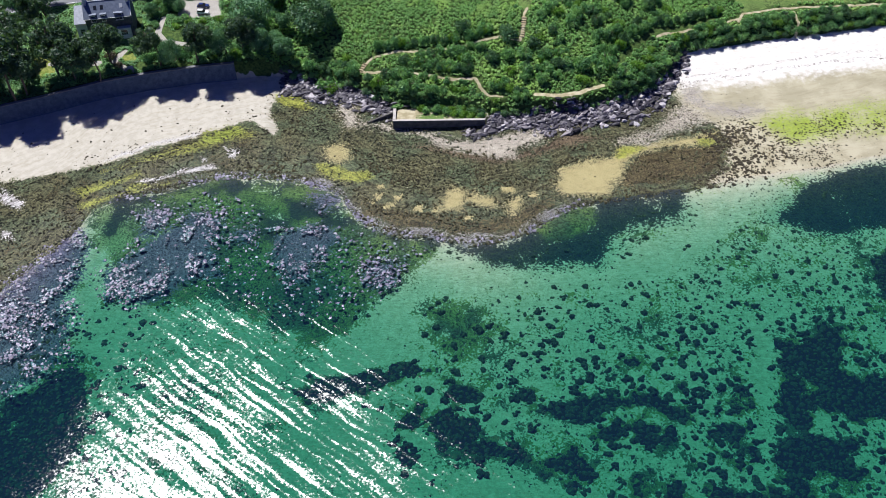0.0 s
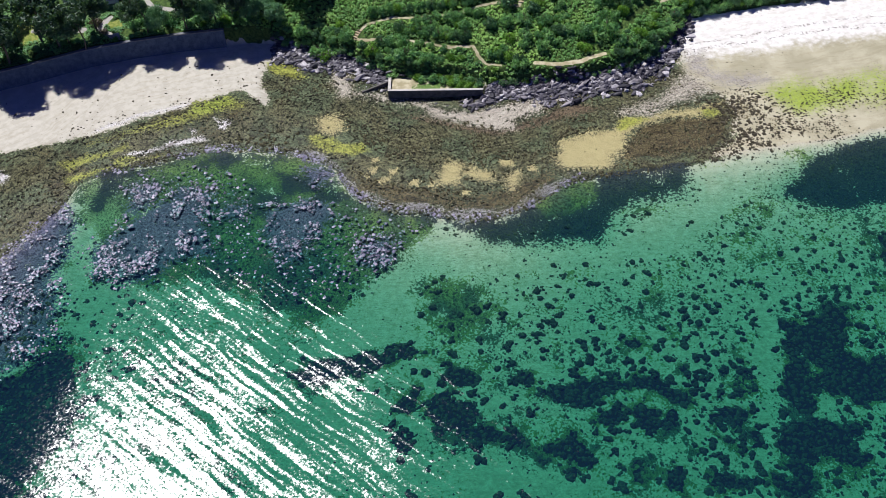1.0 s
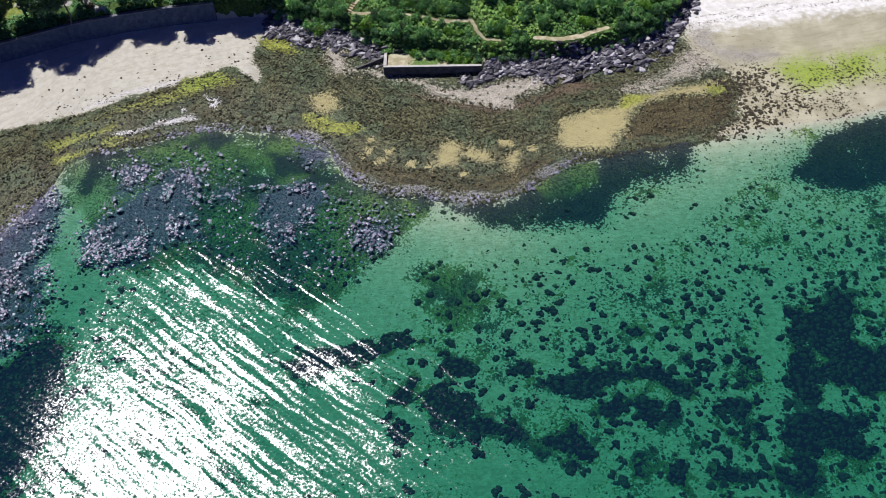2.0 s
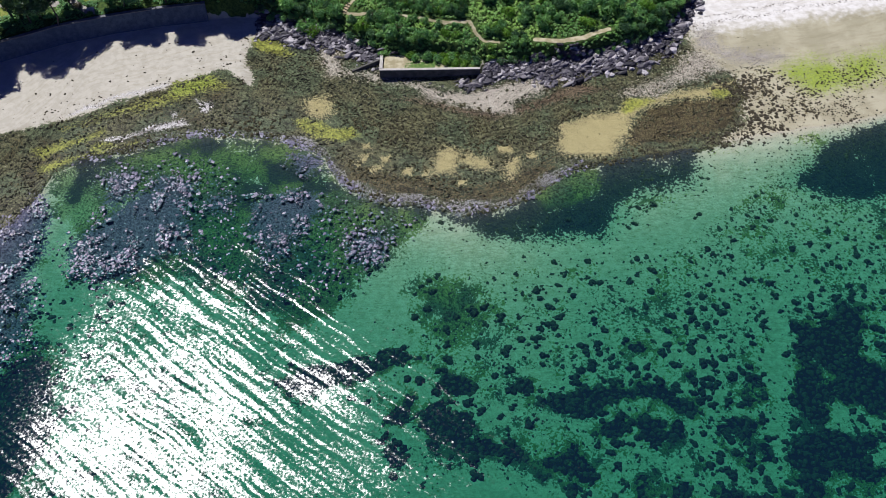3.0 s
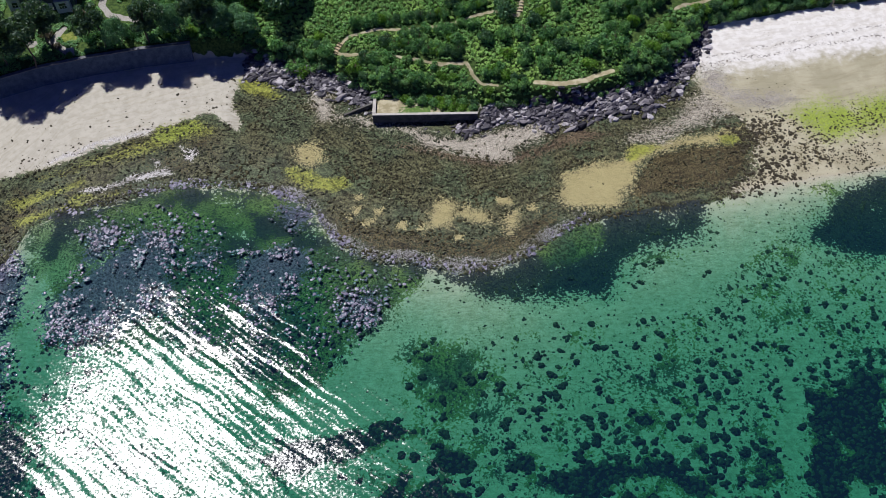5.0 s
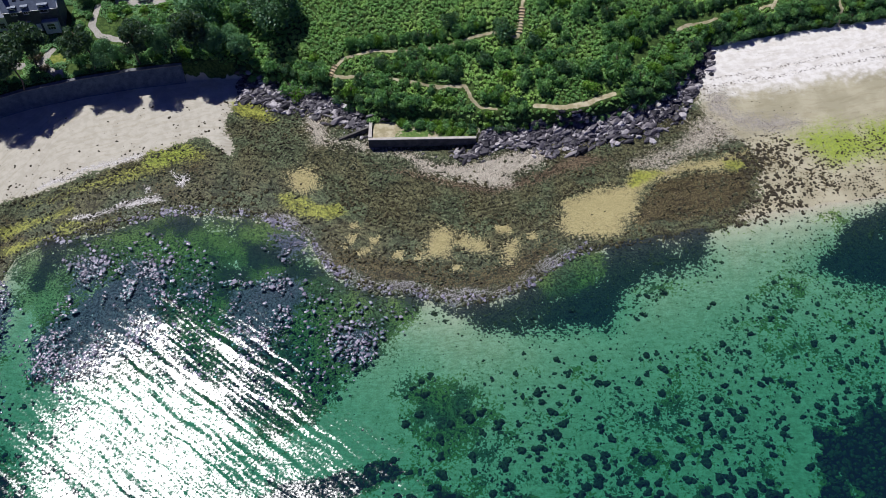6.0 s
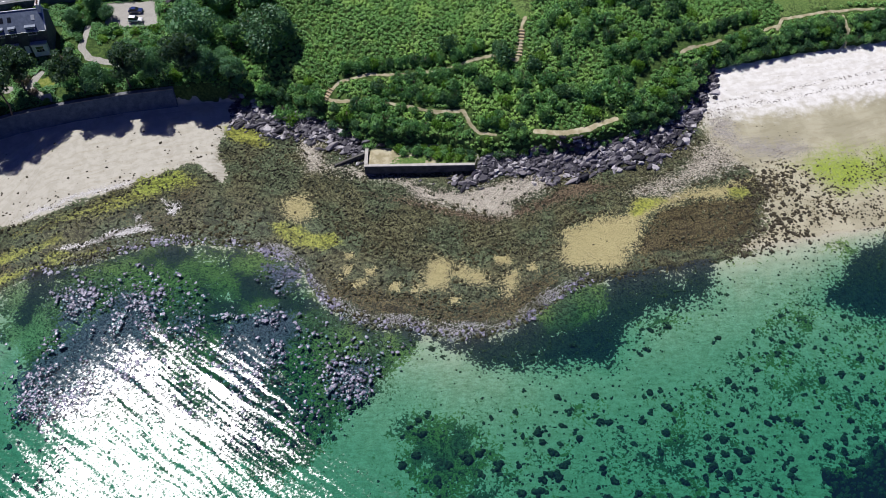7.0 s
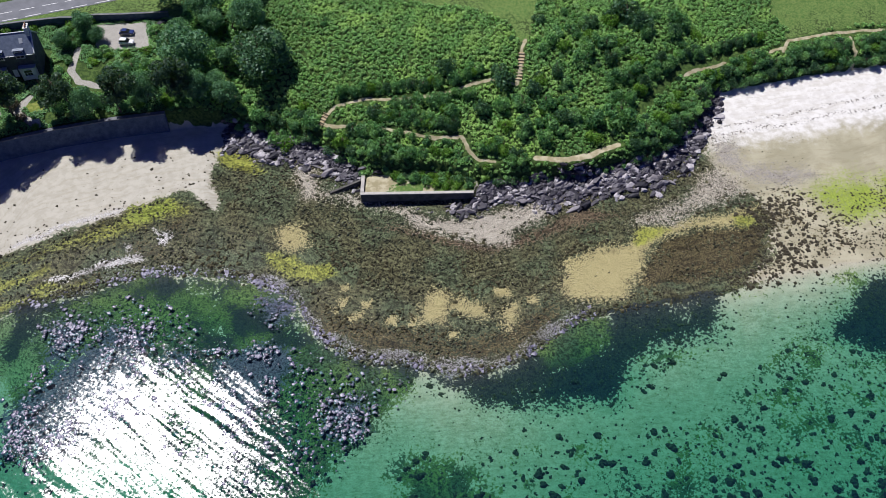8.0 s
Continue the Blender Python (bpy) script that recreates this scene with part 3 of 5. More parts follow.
def array_mesh(name, v, f, material, smooth_faces=True):
    """A mesh from numpy arrays; all faces have the same number of corners."""
    me = bpy.data.meshes.new(name)
    k = f.shape[1]
    me.vertices.add(len(v))
    me.vertices.foreach_set("co", v.astype(np.float32).ravel())
    me.loops.add(f.size)
    me.loops.foreach_set("vertex_index", f.astype(np.int32).ravel())
    me.polygons.add(len(f))
    me.polygons.foreach_set("loop_start", np.arange(len(f), dtype=np.int32) * k)
    me.polygons.foreach_set("use_smooth", np.full(len(f), smooth_faces))
    me.update(calc_edges=True)
    me.materials.append(material)
    return me


def spread(lo, hi, step, far):
    """Even steps in the middle, longer and longer ones out to far."""
    mid = list(np.arange(lo, hi + 0.01, step))
    out, s, a, b = [], step, lo, hi
    left, right = [], []
    while b < far:
        s *= 1.45
        a, b = a - s, b + s
        left.append(a)
        right.append(b)
    return np.array(left[::-1] + mid + right)


# ---- ground: one sheet, sea bed, shore and land ----
xs, ys = spread(-150, 150, 0.5, 2600), spread(88, 284, 0.5, 2600)
GX, GY = np.meshgrid(xs, ys)
GZ = height(GX, GY)
gv, gf = grid(xs, ys, GZ)
ground_mesh = array_mesh("ground", gv, gf, M_GROUND)
ground = tagged(new("ground", ground_mesh), "sandy and rocky shore rising to green headland", "ground", kind="structure")
WX, WY = GX + 1.3 * fbm(GX, GY, 4, 31) + 0.8 * fbm(GX, GY, 13, 33), GY + 1.3 * fbm(GX, GY, 4, 37) + 0.8 * fbm(GX, GY, 13, 39)
NX, NY = GX + 1.0 * fbm(GX, GY, 4, 3), GY + 1.0 * fbm(GX, GY, 4, 8)
SEA, LAND = NY - shore_y(NX), GY - foot_y(GX)


def soft(outlines, edge=2.0):
    return smooth(-edge, edge, within(WX, WY, outlines))


def near_line(lines, width, edge=0.6):
    best = np.full(GX.shape, 1e9)
    for pts in lines:
        best = np.minimum(best, line(GX + 0.5 * fbm(GX, GY, 3, 51), GY + 0.5 * fbm(GX, GY, 3, 57), pts))
    return 1 - smooth(width - edge, width + edge, best)


def kelp_field(x, y):
    """Over a half: thick kelp, with lobed and broken edges."""
    wx, wy = x + 2.6 * fbm(x, y, 6, 33, 3), y + 2.6 * fbm(x, y, 6, 39, 3)
    return 0.41 + np.clip(within(wx, wy, KELP_WEST + KELP_EAST) / 5, -1, 0.45) + 0.75 * fbm(x, y, 3.4, 43, 4)


def on_sand(x, y, edge):
    """The dry sand of the two beaches: one side, the other."""
    return (smooth(-edge, edge, within(x, y, LEFT_SAND)),
            smooth(-edge, edge, area(x, y, [(68, 226), (70, 219), (78, 212), (80, 203), (77, 193), (70, 187), (95, 186), (180, 203), (180, 280), (70, 250)])))


shore_band = smooth(-1.2, 1.2, SEA) * (1 - smooth(-1, 0.5, LAND))
left_sand, right_sand = on_sand(WX, WY, 2.0)[0], on_sand(WX, WY, 4.0)[1]
under = (1 - shore_band) * (1 - smooth(-1, 1, LAND))
masks = {
    "pale": shore_band * left_sand * 0.9,
    "damp": shore_band * right_sand,
    "dry": shore_band * smooth(-10, 8, WY - np.interp(GX, [60, 69, 87, 116, 170], [224, 228, 231, 236, 246])) * smooth(64, 70, GX),
    "gravel": shore_band * soft(GRAVEL, 6) * 0.8,
    "weed": smooth(-3, -1, SEA) * (1 - smooth(-1, 0.5, LAND)) * (1 - left_sand) * (1 - right_sand),
    "brown": 0.55 * smooth(13, 5, SEA) * smooth(0, 3, SEA) * smooth(-30, -22, GX) * smooth(34, 24, GX) + shore_band * np.maximum(np.maximum(soft(BROWN_RIGHT, 3) * 0.9, soft(SPECKLE, 4) * (0.34 + 0.4 * fbm(GX, GY, 5, 67, 3))), smooth(-52, -60, GX) * (1 - left_sand) * (0.25 + 0.4 * fbm(GX, GY, 5, 66, 3))),
    "rust": shore_band * soft(RUST, 4.0) * 0.8,
    "tan": shore_band * np.maximum(soft(TAN, 4.5) * 0.86, soft(TAN_SMALL, 1.8)),
    "shingle": shore_band * soft(PEBBLE, 4.5) * (1 - 0.35 * smooth(46, 56, GX)),
    "lime": shore_band * np.maximum(soft(LIME, 2.6) * 0.85, soft(GREEN_LEFT, 4) * 0.58),
    "white": shore_band * soft(WHITE, 1.8) * 0.78,
    "green": shore_band * np.maximum(soft(GREEN, 8) * (0.70 + 0.3 * fbm(GX, GY, 6, 68, 3)), soft(GREEN_LEFT[:1], 4) * 0.55),
    "slate": shore_band * np.maximum(smooth(-7, -2, LAND + 2.5 * fbm(GX, GY, 8, 61)) * (1 - smooth(62, 74, GX)) * smooth(-54, -48, GX), soft(CRAG, 1.5)),
    "turf": under * (0.36 + 0.30 * fbm(GX, GY, 8, 47, 3) + 0.30 * fbm(GX, GY, 2.6, 48, 2) + 0.35 * smooth(0.15, 0.45, kelp_field(GX, GY)) + 0.50 * soft(LEFT_BAY, 5) + 0.35 * soft(TURF, 6) + 0.35 * soft(TURF[1:2], 4)) * smooth(0, -3, SEA) * (1 - 0.55 * soft(BARE, 3)),
    "olive": under * soft(OLIVE_BED, 4) * 0.7,
    "fringe": under * np.maximum(soft(FRINGE, 4.5) * (0.84 + 0.5 * fbm(GX, GY, 7, 49, 4)) * (1 - 0.8 * soft(TURF[1:2], 3)), soft(LEFT_BAY, 4) * (1 - 0.8 * soft(TURF, 4)) * (0.48 + 0.6 * fbm(GX, GY, 6, 45, 3))),
    "rocky": under * soft(ROCKY, 4.5) * 0.85,
    "kelp": under * smooth(0.48, 0.58, kelp_field(GX, GY)),
    "rim": smooth(3.4, 0.8, np.abs(SEA - 0.4 + 2.0 * fbm(GX, GY, 5, 63))) * (1 - smooth(-1, 0.5, LAND)) * smooth(-96, -80, GX) * smooth(40, 28, GX) * (0.34 + 0.16 * smooth(-50, -36, GX) + 0.32 * fbm(GX, GY, 5, 65)),
    "inland": np.clip((SEA + 1.5 * fbm(GX, GY, 12, 69, 2)) / 60, 0, 1),
    "bed": under * smooth(-3, -10, SEA),
    "soil": smooth(-0.6, 0.6, LAND + 0.8 * fbm(GX, GY, 3, 41)),
    "grass": smooth(0.0, 0.6, within(GX + fbm(GX, GY, 5, 79), GY + 2.5 * fbm(GX, GY, 6, 78), FIELD)) + soft([[(-16.5, 219), (-12, 213), (-16.5, 213)], [(-16, 219), (10, 218), (9, 214), (-10, 214)]], 0.5) * 0.6,
    "path": np.maximum(near_line(PATHS, 0.42), near_line([PATHS[1]], 0.8)) + soft([[(-16.8, 218.5), (-10, 218), (-11, 213), (-16.8, 213)]], 0.6) * 0.8,
    "lawn": soft(LAWN, 1.0),
    "yard": np.maximum(soft(YARD, 0.6), near_line(GARDEN_PATHS, 0.9)),
    "wrack": shore_band * smooth(64, 70, GX) * np.maximum(1 - np.abs(WY - np.interp(GX, [69, 107, 138], [229.5, 238.5, 243.5])) / 1.1, 0.9 - np.abs(WY - np.interp(GX, [69, 107, 138], [232, 242, 247])) / 0.9).clip(0, 1),
    "wet": np.clip(shore_band * (1 - smooth(0, 0.7, SEA / np.maximum(foot_y(GX) - shore_y(GX), 4))), 0, 1),
}
masks["coarse"] = np.clip(masks["weed"] + masks["rocky"] + masks["slate"] + masks["fringe"] - left_sand, 0, 1)
deck = smooth(-0.2, 0.6, area(GX, GY, PIER))
for key in ("slate", "weed", "shingle", "soil"):
    masks[key] = masks[key] * (1 - deck)
masks["path"] = np.maximum(masks["path"], deck * (0.40 + 0.3 * smooth(-6, -12, GX) + 0.4 * fbm(GX, GY, 3, 91)))
masks["grass"] = np.maximum(masks["grass"], deck * 0.7)
for key, values in masks.items():
    ground_mesh.attributes.new(key, "FLOAT", "POINT").data.foreach_set("value", np.clip(values, 0, 1).astype(np.float32).ravel())

# ---- sea ----
wxs, wys = spread(-150, 165, 1.5, 2600), spread(86, 216, 1.5, 2600)
SX, SY = np.meshgrid(wxs, wys)
sv, sf = grid(wxs, wys, np.zeros(SX.shape))
keep = (SY - shore_y(SX)).ravel() < 12
sea_mesh = array_mesh("water", sv, sf[keep[sf].any(1)], M_WATER)
sea_mesh.attributes.new("depth", "FLOAT", "POINT").data.foreach_set("value", np.clip(-height(SX, SY), 0, 9).astype(np.float32).ravel())
sea_mesh.attributes.new("swell", "FLOAT", "POINT").data.foreach_set("value", ((0.12 + 0.88 * smooth(14, 56, shore_y(SX) - SY)) * (0.35 + 0.65 * smooth(-84, -56, SX))).astype(np.float32).ravel())
sea_mesh.attributes.new("ripples", "FLOAT", "POINT").data.foreach_set("value", ((0.20 + 0.80 * smooth(12, 62, shore_y(SX) - SY)) * (0.30 + 0.70 * smooth(-92, -61, SX))).astype(np.float32).ravel())
water = tagged(new("water", sea_mesh), "clear turquoise sea with glittering ripples", "sea", kind="structure")
water.visible_shadow = False


def ground_z(x, y):
    return height(np.atleast_1d(np.asarray(x, float)), np.atleast_1d(np.asarray(y, float)))


def clear_of_paths(x, y, gap=1.2):
    best = np.full(x.shape, 1e9)
    for pts in PATHS + GARDEN_PATHS + [LANE]:
        best = np.minimum(best, line(x, y, pts))
    open_ground = np.maximum(within(x + fbm(x, y, 5, 79), y + 2.5 * fbm(x, y, 6, 78), FIELD), np.maximum(within(x, y, LAWN + YARD), area(x, y, PIER)))
    return (best > gap) & (open_ground < 0.3) & (line(x, y, PATHS[1]) > 1.4)


# ---- scattered pieces, many at a time ----
RNG = np.random.default_rng(7)


def scatter(n, x0, x1, y0, y1):
    return RNG.uniform(x0, x1, n), RNG.uniform(y0, y1, n)


def jittered(x0, x1, y0, y1, step):
    gx_, gy_ = np.meshgrid(np.arange(x0, x1, step), np.arange(y0, y1, step))
    gx_ = gx_ + 0.5 * step * (np.arange(gx_.shape[0])[:, None] % 2)
    return (gx_.ravel() + RNG.uniform(-0.46, 0.46, gx_.size) * step, gy_.ravel() + RNG.uniform(-0.46, 0.46, gx_.size) * step)


def cards(p, normal, length, width):
    """Pointed leaf quads at p, facing about along normal."""
    n = len(p)
    a = RNG.normal(size=(n, 3))
    normal = normal / np.linalg.norm(normal, axis=1)[:, None]
    side = np.cross(normal, a)
    side /= np.linalg.norm(side, axis=1)[:, None] + 1e-9
    up = np.cross(side, normal)
    l, w = (length / 2)[:, None], (width / 2)[:, None]
    v = np.stack([p - up * l, p + side * w, p + up * l, p - side * w], 1).reshape(-1, 3)
    return v, np.arange(4 * n).reshape(-1, 4)


def tufts(x, y, z, r, h, k=9, ragged=1.0, drop=0.06):
    """Low ragged mounds: a rim, a shoulder and a crown."""
    n = len(x)
    ang = (np.arange(k)[None] + RNG.uniform(-0.3, 0.3, (n, k))) * 2 * np.pi / k
    rim = r[:, None] * (0.92 + ragged * RNG.uniform(-0.36, 0.34, (n, k)))
    stretch, turn = RNG.uniform(0.6, 1.0, n)[:, None], RNG.uniform(0, np.pi, n)[:, None]
    px, py = rim * np.cos(ang), rim * np.sin(ang) * stretch
    px, py = px * np.cos(turn) - py * np.sin(turn), px * np.sin(turn) + py * np.cos(turn)
    low = np.stack([x[:, None] + px, y[:, None] + py, np.broadcast_to(z[:, None] - drop, px.shape)], 2)
    sh = RNG.uniform(0.35, 0.65, (n, k))
    mid = np.stack([x[:, None] + px * sh, y[:, None] + py * sh, z[:, None] + h[:, None] * RNG.uniform(0.5, 1.0, (n, k))], 2)
    tip = np.stack([x, y, z + h], 1)[:, None]
    v = np.concatenate([low, mid, tip], 1).reshape(-1, 3)
    i, j = np.arange(k), (np.arange(k) + 1) % k
    f = np.concatenate([np.stack([i, j, k + j], 1), np.stack([i, k + j, k + i], 1), np.stack([k + i, k + j, np.full(k, 2 * k)], 1)])
    return v, (np.arange(n)[:, None, None] * (2 * k + 1) + f[None]).reshape(-1, 3)


def ico():
    g = (1 + 5 ** 0.5) / 2
    v = np.array([(-1, g, 0), (1, g, 0), (-1, -g, 0), (1, -g, 0), (0, -1, g), (0, 1, g), (0, -1, -g), (0, 1, -g), (g, 0, -1), (g, 0, 1), (-g, 0, -1), (-g, 0, 1)]) / 1.9
    bm = bmesh.new()
    bmesh.ops.convex_hull(bm, input=[bm.verts.new(p) for p in v])
    bm.verts.index_update()
    f = np.array([[w.index for w in face.verts] for face in bm.faces])
    bm.free()
    return v, f


ICO_V, ICO_F = ico()


def stones(x, y, z, r, flat=0.6, strike=None, longer=1.0):
    """Angular stones of twenty faces, each turned and broken differently."""
    n = len(x)
    v = ICO_V[None] * RNG.uniform(0.55, 1.25, (n, 12, 1)) * RNG.uniform(0.55, 1.5, (n, 1, 3)) * np.array([longer, 1 / longer ** 0.5, 1])
    a = RNG.uniform(0, 2 * np.pi, n) if strike is None else RNG.normal(radians(strike), 0.45, n)
    b = RNG.normal(0, 0.45, n)
    ca, sa, cb, sb = np.cos(a)[:, None], np.sin(a)[:, None], np.cos(b)[:, None], np.sin(b)[:, None]
    X, Y, Z = v[..., 0], v[..., 1], v[..., 2] * flat
    Y, Z = Y * cb - Z * sb, Y * sb + Z * cb
    X, Y = X * ca - Y * sa, X * sa + Y * ca
    v = np.stack([x[:, None] + X * r[:, None], y[:, None] + Y * r[:, None], z[:, None] + Z * r[:, None]], 2)
    return v.reshape(-1, 3), (np.arange(n)[:, None, None] * 12 + ICO_F[None]).reshape(-1, 3)


def stuff(name, vf, material, label, category, smooth_faces=False):
    return tagged(new(name, array_mesh(name, *vf, material, smooth_faces)), label, category, kind="stuff")


def canopy(x, y):
    """Height of the scrub over the ground."""
    low = smooth(26, 14, y - foot_y(x)) + 0.5 * smooth(20, 34, x) * smooth(262, 250, y)
    return 0.55 - 0.2 * np.clip(low, 0, 1) + 0.35 * fbm(x, y, 1.7, 71, 2) + (0.35 + 1.0 * np.clip(low, 0, 1)) * fbm(x, y, 4.0, 75, 2)


# bracken and bramble over the headland: knee-high clumps of fronds
def clumps(x, y, z, r, h, leaves, leaf):
    """Fronds over low domes, thinner at the foot."""
    n = len(x)
    k = RNG.normal(size=(n, leaves, 3))
    k[..., 2] = np.abs(k[..., 2]) + 0.45
    k /= np.linalg.norm(k, axis=2)[..., None]
    q = RNG.uniform(0.72, 1.12, (n, leaves))
    p = np.stack([x[:, None] + k[..., 0] * q * r[:, None], y[:, None] + k[..., 1] * q * r[:, None], z[:, None] + k[..., 2] * q * h[:, None]], 2)
    lean_ = k * (0.8, 0.8, 1.2) + RNG.normal(0, 0.36, k.shape)
    lean_[..., 2] = np.abs(lean_[..., 2])
    size_ = leaf * RNG.uniform(0.6, 1.3, n * leaves)
    return cards(p.reshape(-1, 3), lean_.reshape(-1, 3), size_ * 1.4, size_ * 0.75)


bx, by = jittered(-66, 152, 213, 284, 0.86)
land = by - foot_y(bx)
ok = (land < 66) & (land > 0.6) & clear_of_paths(bx, by, 1.05) & ((by > 236 - 0.3 * (bx + 66)) | (bx > -60)) & (RNG.uniform(0, 1, len(bx)) < 0.93)
bx, by = bx[ok], by[ok]
br = RNG.uniform(0.4, 0.68, len(bx))
bh = br * RNG.uniform(0.8, 1.5, len(bx)) * (0.8 + 0.6 * canopy(bx, by).clip(-0.4, 1.2))
stuff("bracken", clumps(bx, by, ground_z(bx, by), br, bh, 24, 0.36), M_SCRUB, "dense green bracken and bramble covering the headland", "bracken")

# low planting and ground cover in the garden
gx, gy = scatter(110000, -150, -56, 205, 270)
in_house = area(gx, gy, [(-118, 243.5), (-97.5, 245.5), (-98.5, 256), (-118, 254)]) > 0
open_road = np.abs(gy - (271.8 + 0.30 * (gx + 109))) < 5.5
ok = (gy - foot_y(gx) > 1.2) & ~in_house & ~open_road & clear_of_paths(gx, gy, 1.0) & (fbm(gx, gy, 5, 88, 2) > -0.32)
gx, gy = gx[ok], gy[ok]
gz = ground_z(gx, gy) + np.clip(0.35 + 0.7 * fbm(gx, gy, 2.8, 89, 2), 0.05, 1.4) * RNG.uniform(0.7, 1.05, len(gx))
lean = np.stack([RNG.normal(0, 0.45, len(gx)), RNG.normal(0, 0.45, len(gx)), np.ones(len(gx))], 1)
size = RNG.uniform(0.25, 0.55, len(gx))
stuff("garden_planting", cards(np.stack([gx, gy, gz], 1), lean, size * 1.35, size * 0.8), M_SHRUB, "low green planting over the garden beds", "plants")

# dark kelp clumps on the sandy bed, spaced apart, each of several lobes
def lobed(x, y, r, lobes=4):
    """Each clump becomes a few overlapping tufts."""
    a, q = RNG.uniform(0, 2 * np.pi, (len(x), lobes)), RNG.uniform(0.15, 0.75, (len(x), lobes))
    q[:, 0] = 0
    px_, py_ = x[:, None] + q * r[:, None] * np.cos(a), y[:, None] + q * r[:, None] * np.sin(a)
    pr = r[:, None] * RNG.uniform(0.4, 0.8, (len(x), lobes))
    return px_.ravel(), py_.ravel(), pr.ravel()


kx, ky = jittered(-104, 128, 88, 186, 1.95)
bare = smooth(-2.5, 2.5, within(kx, ky, BARE))
crowd = 0.38 + 0.8 * smooth(-0.25, 0.35, fbm(kx, ky, 9, 83, 3))
chance = crowd * smooth(-26, 14, kx + 0.3 * (150 - ky)) * (1 - 0.8 * smooth(160, 182, ky)) * (1 + 0.5 * smooth(46, 62, kx))
chance = np.maximum(chance * (0.85 + 0.3 * smooth(40, 60, kx)), 0.55 * smooth(-3, 2, within(kx, ky, TURF[:1]))) * (1 - 0.92 * bare)
chance = np.maximum(chance, 0.6 * smooth(-3, 3, within(kx, ky, TURF[4:5])))
chance = np.maximum(chance, 0.5 * smooth(-64, -76, kx) * smooth(150, 138, ky))
ok = (RNG.uniform(0, 1, len(kx)) < chance) & (ky < shore_y(kx) - 4) & (kelp_field(kx, ky) < 0.5)
kx, ky = kx[ok], ky[ok]
kr = (0.34 + 1.15 * RNG.uniform(0, 1, len(kx)) ** 1.9) * (0.70 + 0.45 * smooth(168, 120, ky))
# the largest clumps of the middle ground stand as things of their own
alone = np.zeros(len(kx), bool)
alone[np.argsort(-kr * ((kx > -30) & (kx < 100) & (ky > 98) & (ky < 176)))[:280]] = True


def clump_mesh():
    px_, py_, pr = lobed(np.zeros(1), np.zeros(1), np.ones(1), 5)
    return array_mesh("kelp_clump", *tufts(px_, py_, np.zeros(5), pr, 0.25 + 0.3 * pr, 11, 0.8), M_KELP, False)


kelp_meshes = [clump_mesh() for _ in range(14)]
for i, (x, y, r) in enumerate(zip(kx[alone], ky[alone], kr[alone])):
    ob = new("kelp_clump", kelp_meshes[i % 14])
    ob.matrix_world = pose(x, y, float(ground_z(x, y)[0]), 0, 0, 47 * i % 360) @ Matrix.Scale(float(r), 4)
    tagged(ob, "dark kelp clump on pale sand under clear water", "seaweed", "kelp clumps on the sand")
kx, ky, kr = lobed(kx[~alone], ky[~alone], kr[~alone])
# thick beds of it, and small tufts between
tx, ty = jittered(-112, 128, 86, 166, 1.15)
ok = kelp_field(tx, ty) > 0.47
tx, ty = tx[ok], ty[ok]
mx, my = scatter(26000, -112, 128, 88, 196)
bare = smooth(-2.5, 2.5, within(mx, my, BARE))
chance = (0.10 + 0.35 * smooth(0.0, 0.4, fbm(mx, my, 6, 85, 3))) * smooth(-30, 10, mx + 0.25 * (150 - my)) * (1 - 0.8 * bare)
chance = np.maximum(chance, 0.35 * smooth(-2, 2, within(mx, my, TURF)))
chance = np.maximum(chance, 0.7 * smooth(-5.5, 0, within(mx, my, FRINGE)))
chance = np.maximum(chance, 0.7 * smooth(-16, -1, within(mx, my, FRINGE[1:2])))
ok = (RNG.uniform(0, 1, len(mx)) < chance) & (my < shore_y(mx) - 2)
mx, my = mx[ok], my[ok]
kx, ky = np.concatenate([kx, tx, mx]), np.concatenate([ky, ty, my])
kr = np.concatenate([kr, RNG.uniform(0.5, 1.0, len(tx)), RNG.uniform(0.16, 0.42, len(mx))])
stuff("kelp", tufts(kx, ky, ground_z(kx, ky), kr, 0.03 + 0.32 * kr, 9, 0.8), M_KELP, "dark kelp clumps on the pale sea bed", "seaweed")

# brown weed tufts over the uncovered rocks
wx, wy = scatter(80000, -130, 110, 150, 236)
d_sea, d_foot = wy - shore_y(wx), foot_y(wx) - wy
on_left, on_right = (m > 0.4 for m in on_sand(wx, wy, 2.0))
bare = np.maximum.reduce([smooth(-1, 1.0, within(wx, wy, TAN + TAN_SMALL)), 0.85 * smooth(-1, 1.5, within(wx, wy, PEBBLE + WHITE + LIME)), 0.6 * smooth(-1, 2, within(wx, wy, GREEN_LEFT))])
patch = np.maximum(0.5 * smooth(-0.25, 0.3, fbm(wx, wy, 5, 93, 3)), smooth(0.42, 0.62, vnoise(wx / 11 + 0.6 * fbm(wx, wy, 6, 94, 2), d_sea / 1.7, 96)))
ok = (d_sea > -2) & (d_foot > 3) & (area(wx, wy, PIER) < -0.6) & ~on_left & ~on_right & (RNG.uniform(0, 1, len(wx)) < 0.62 * (0.16 + 0.84 * patch) * (1 - bare))
wx, wy = wx[ok], wy[ok]
wr = RNG.uniform(0.14, 0.5, len(wx))
alone = np.zeros(len(wx), bool)
alone[np.argsort(-wr * ((wx > -60) & (wx < 50) & (wy < 208)))[:260]] = True
weed_meshes = [array_mesh("weedy_rock", *tufts(np.zeros(1), np.zeros(1), np.zeros(1), np.ones(1), np.full(1, 0.8), 9, 0.8), M_WEED, False) for _ in range(12)]
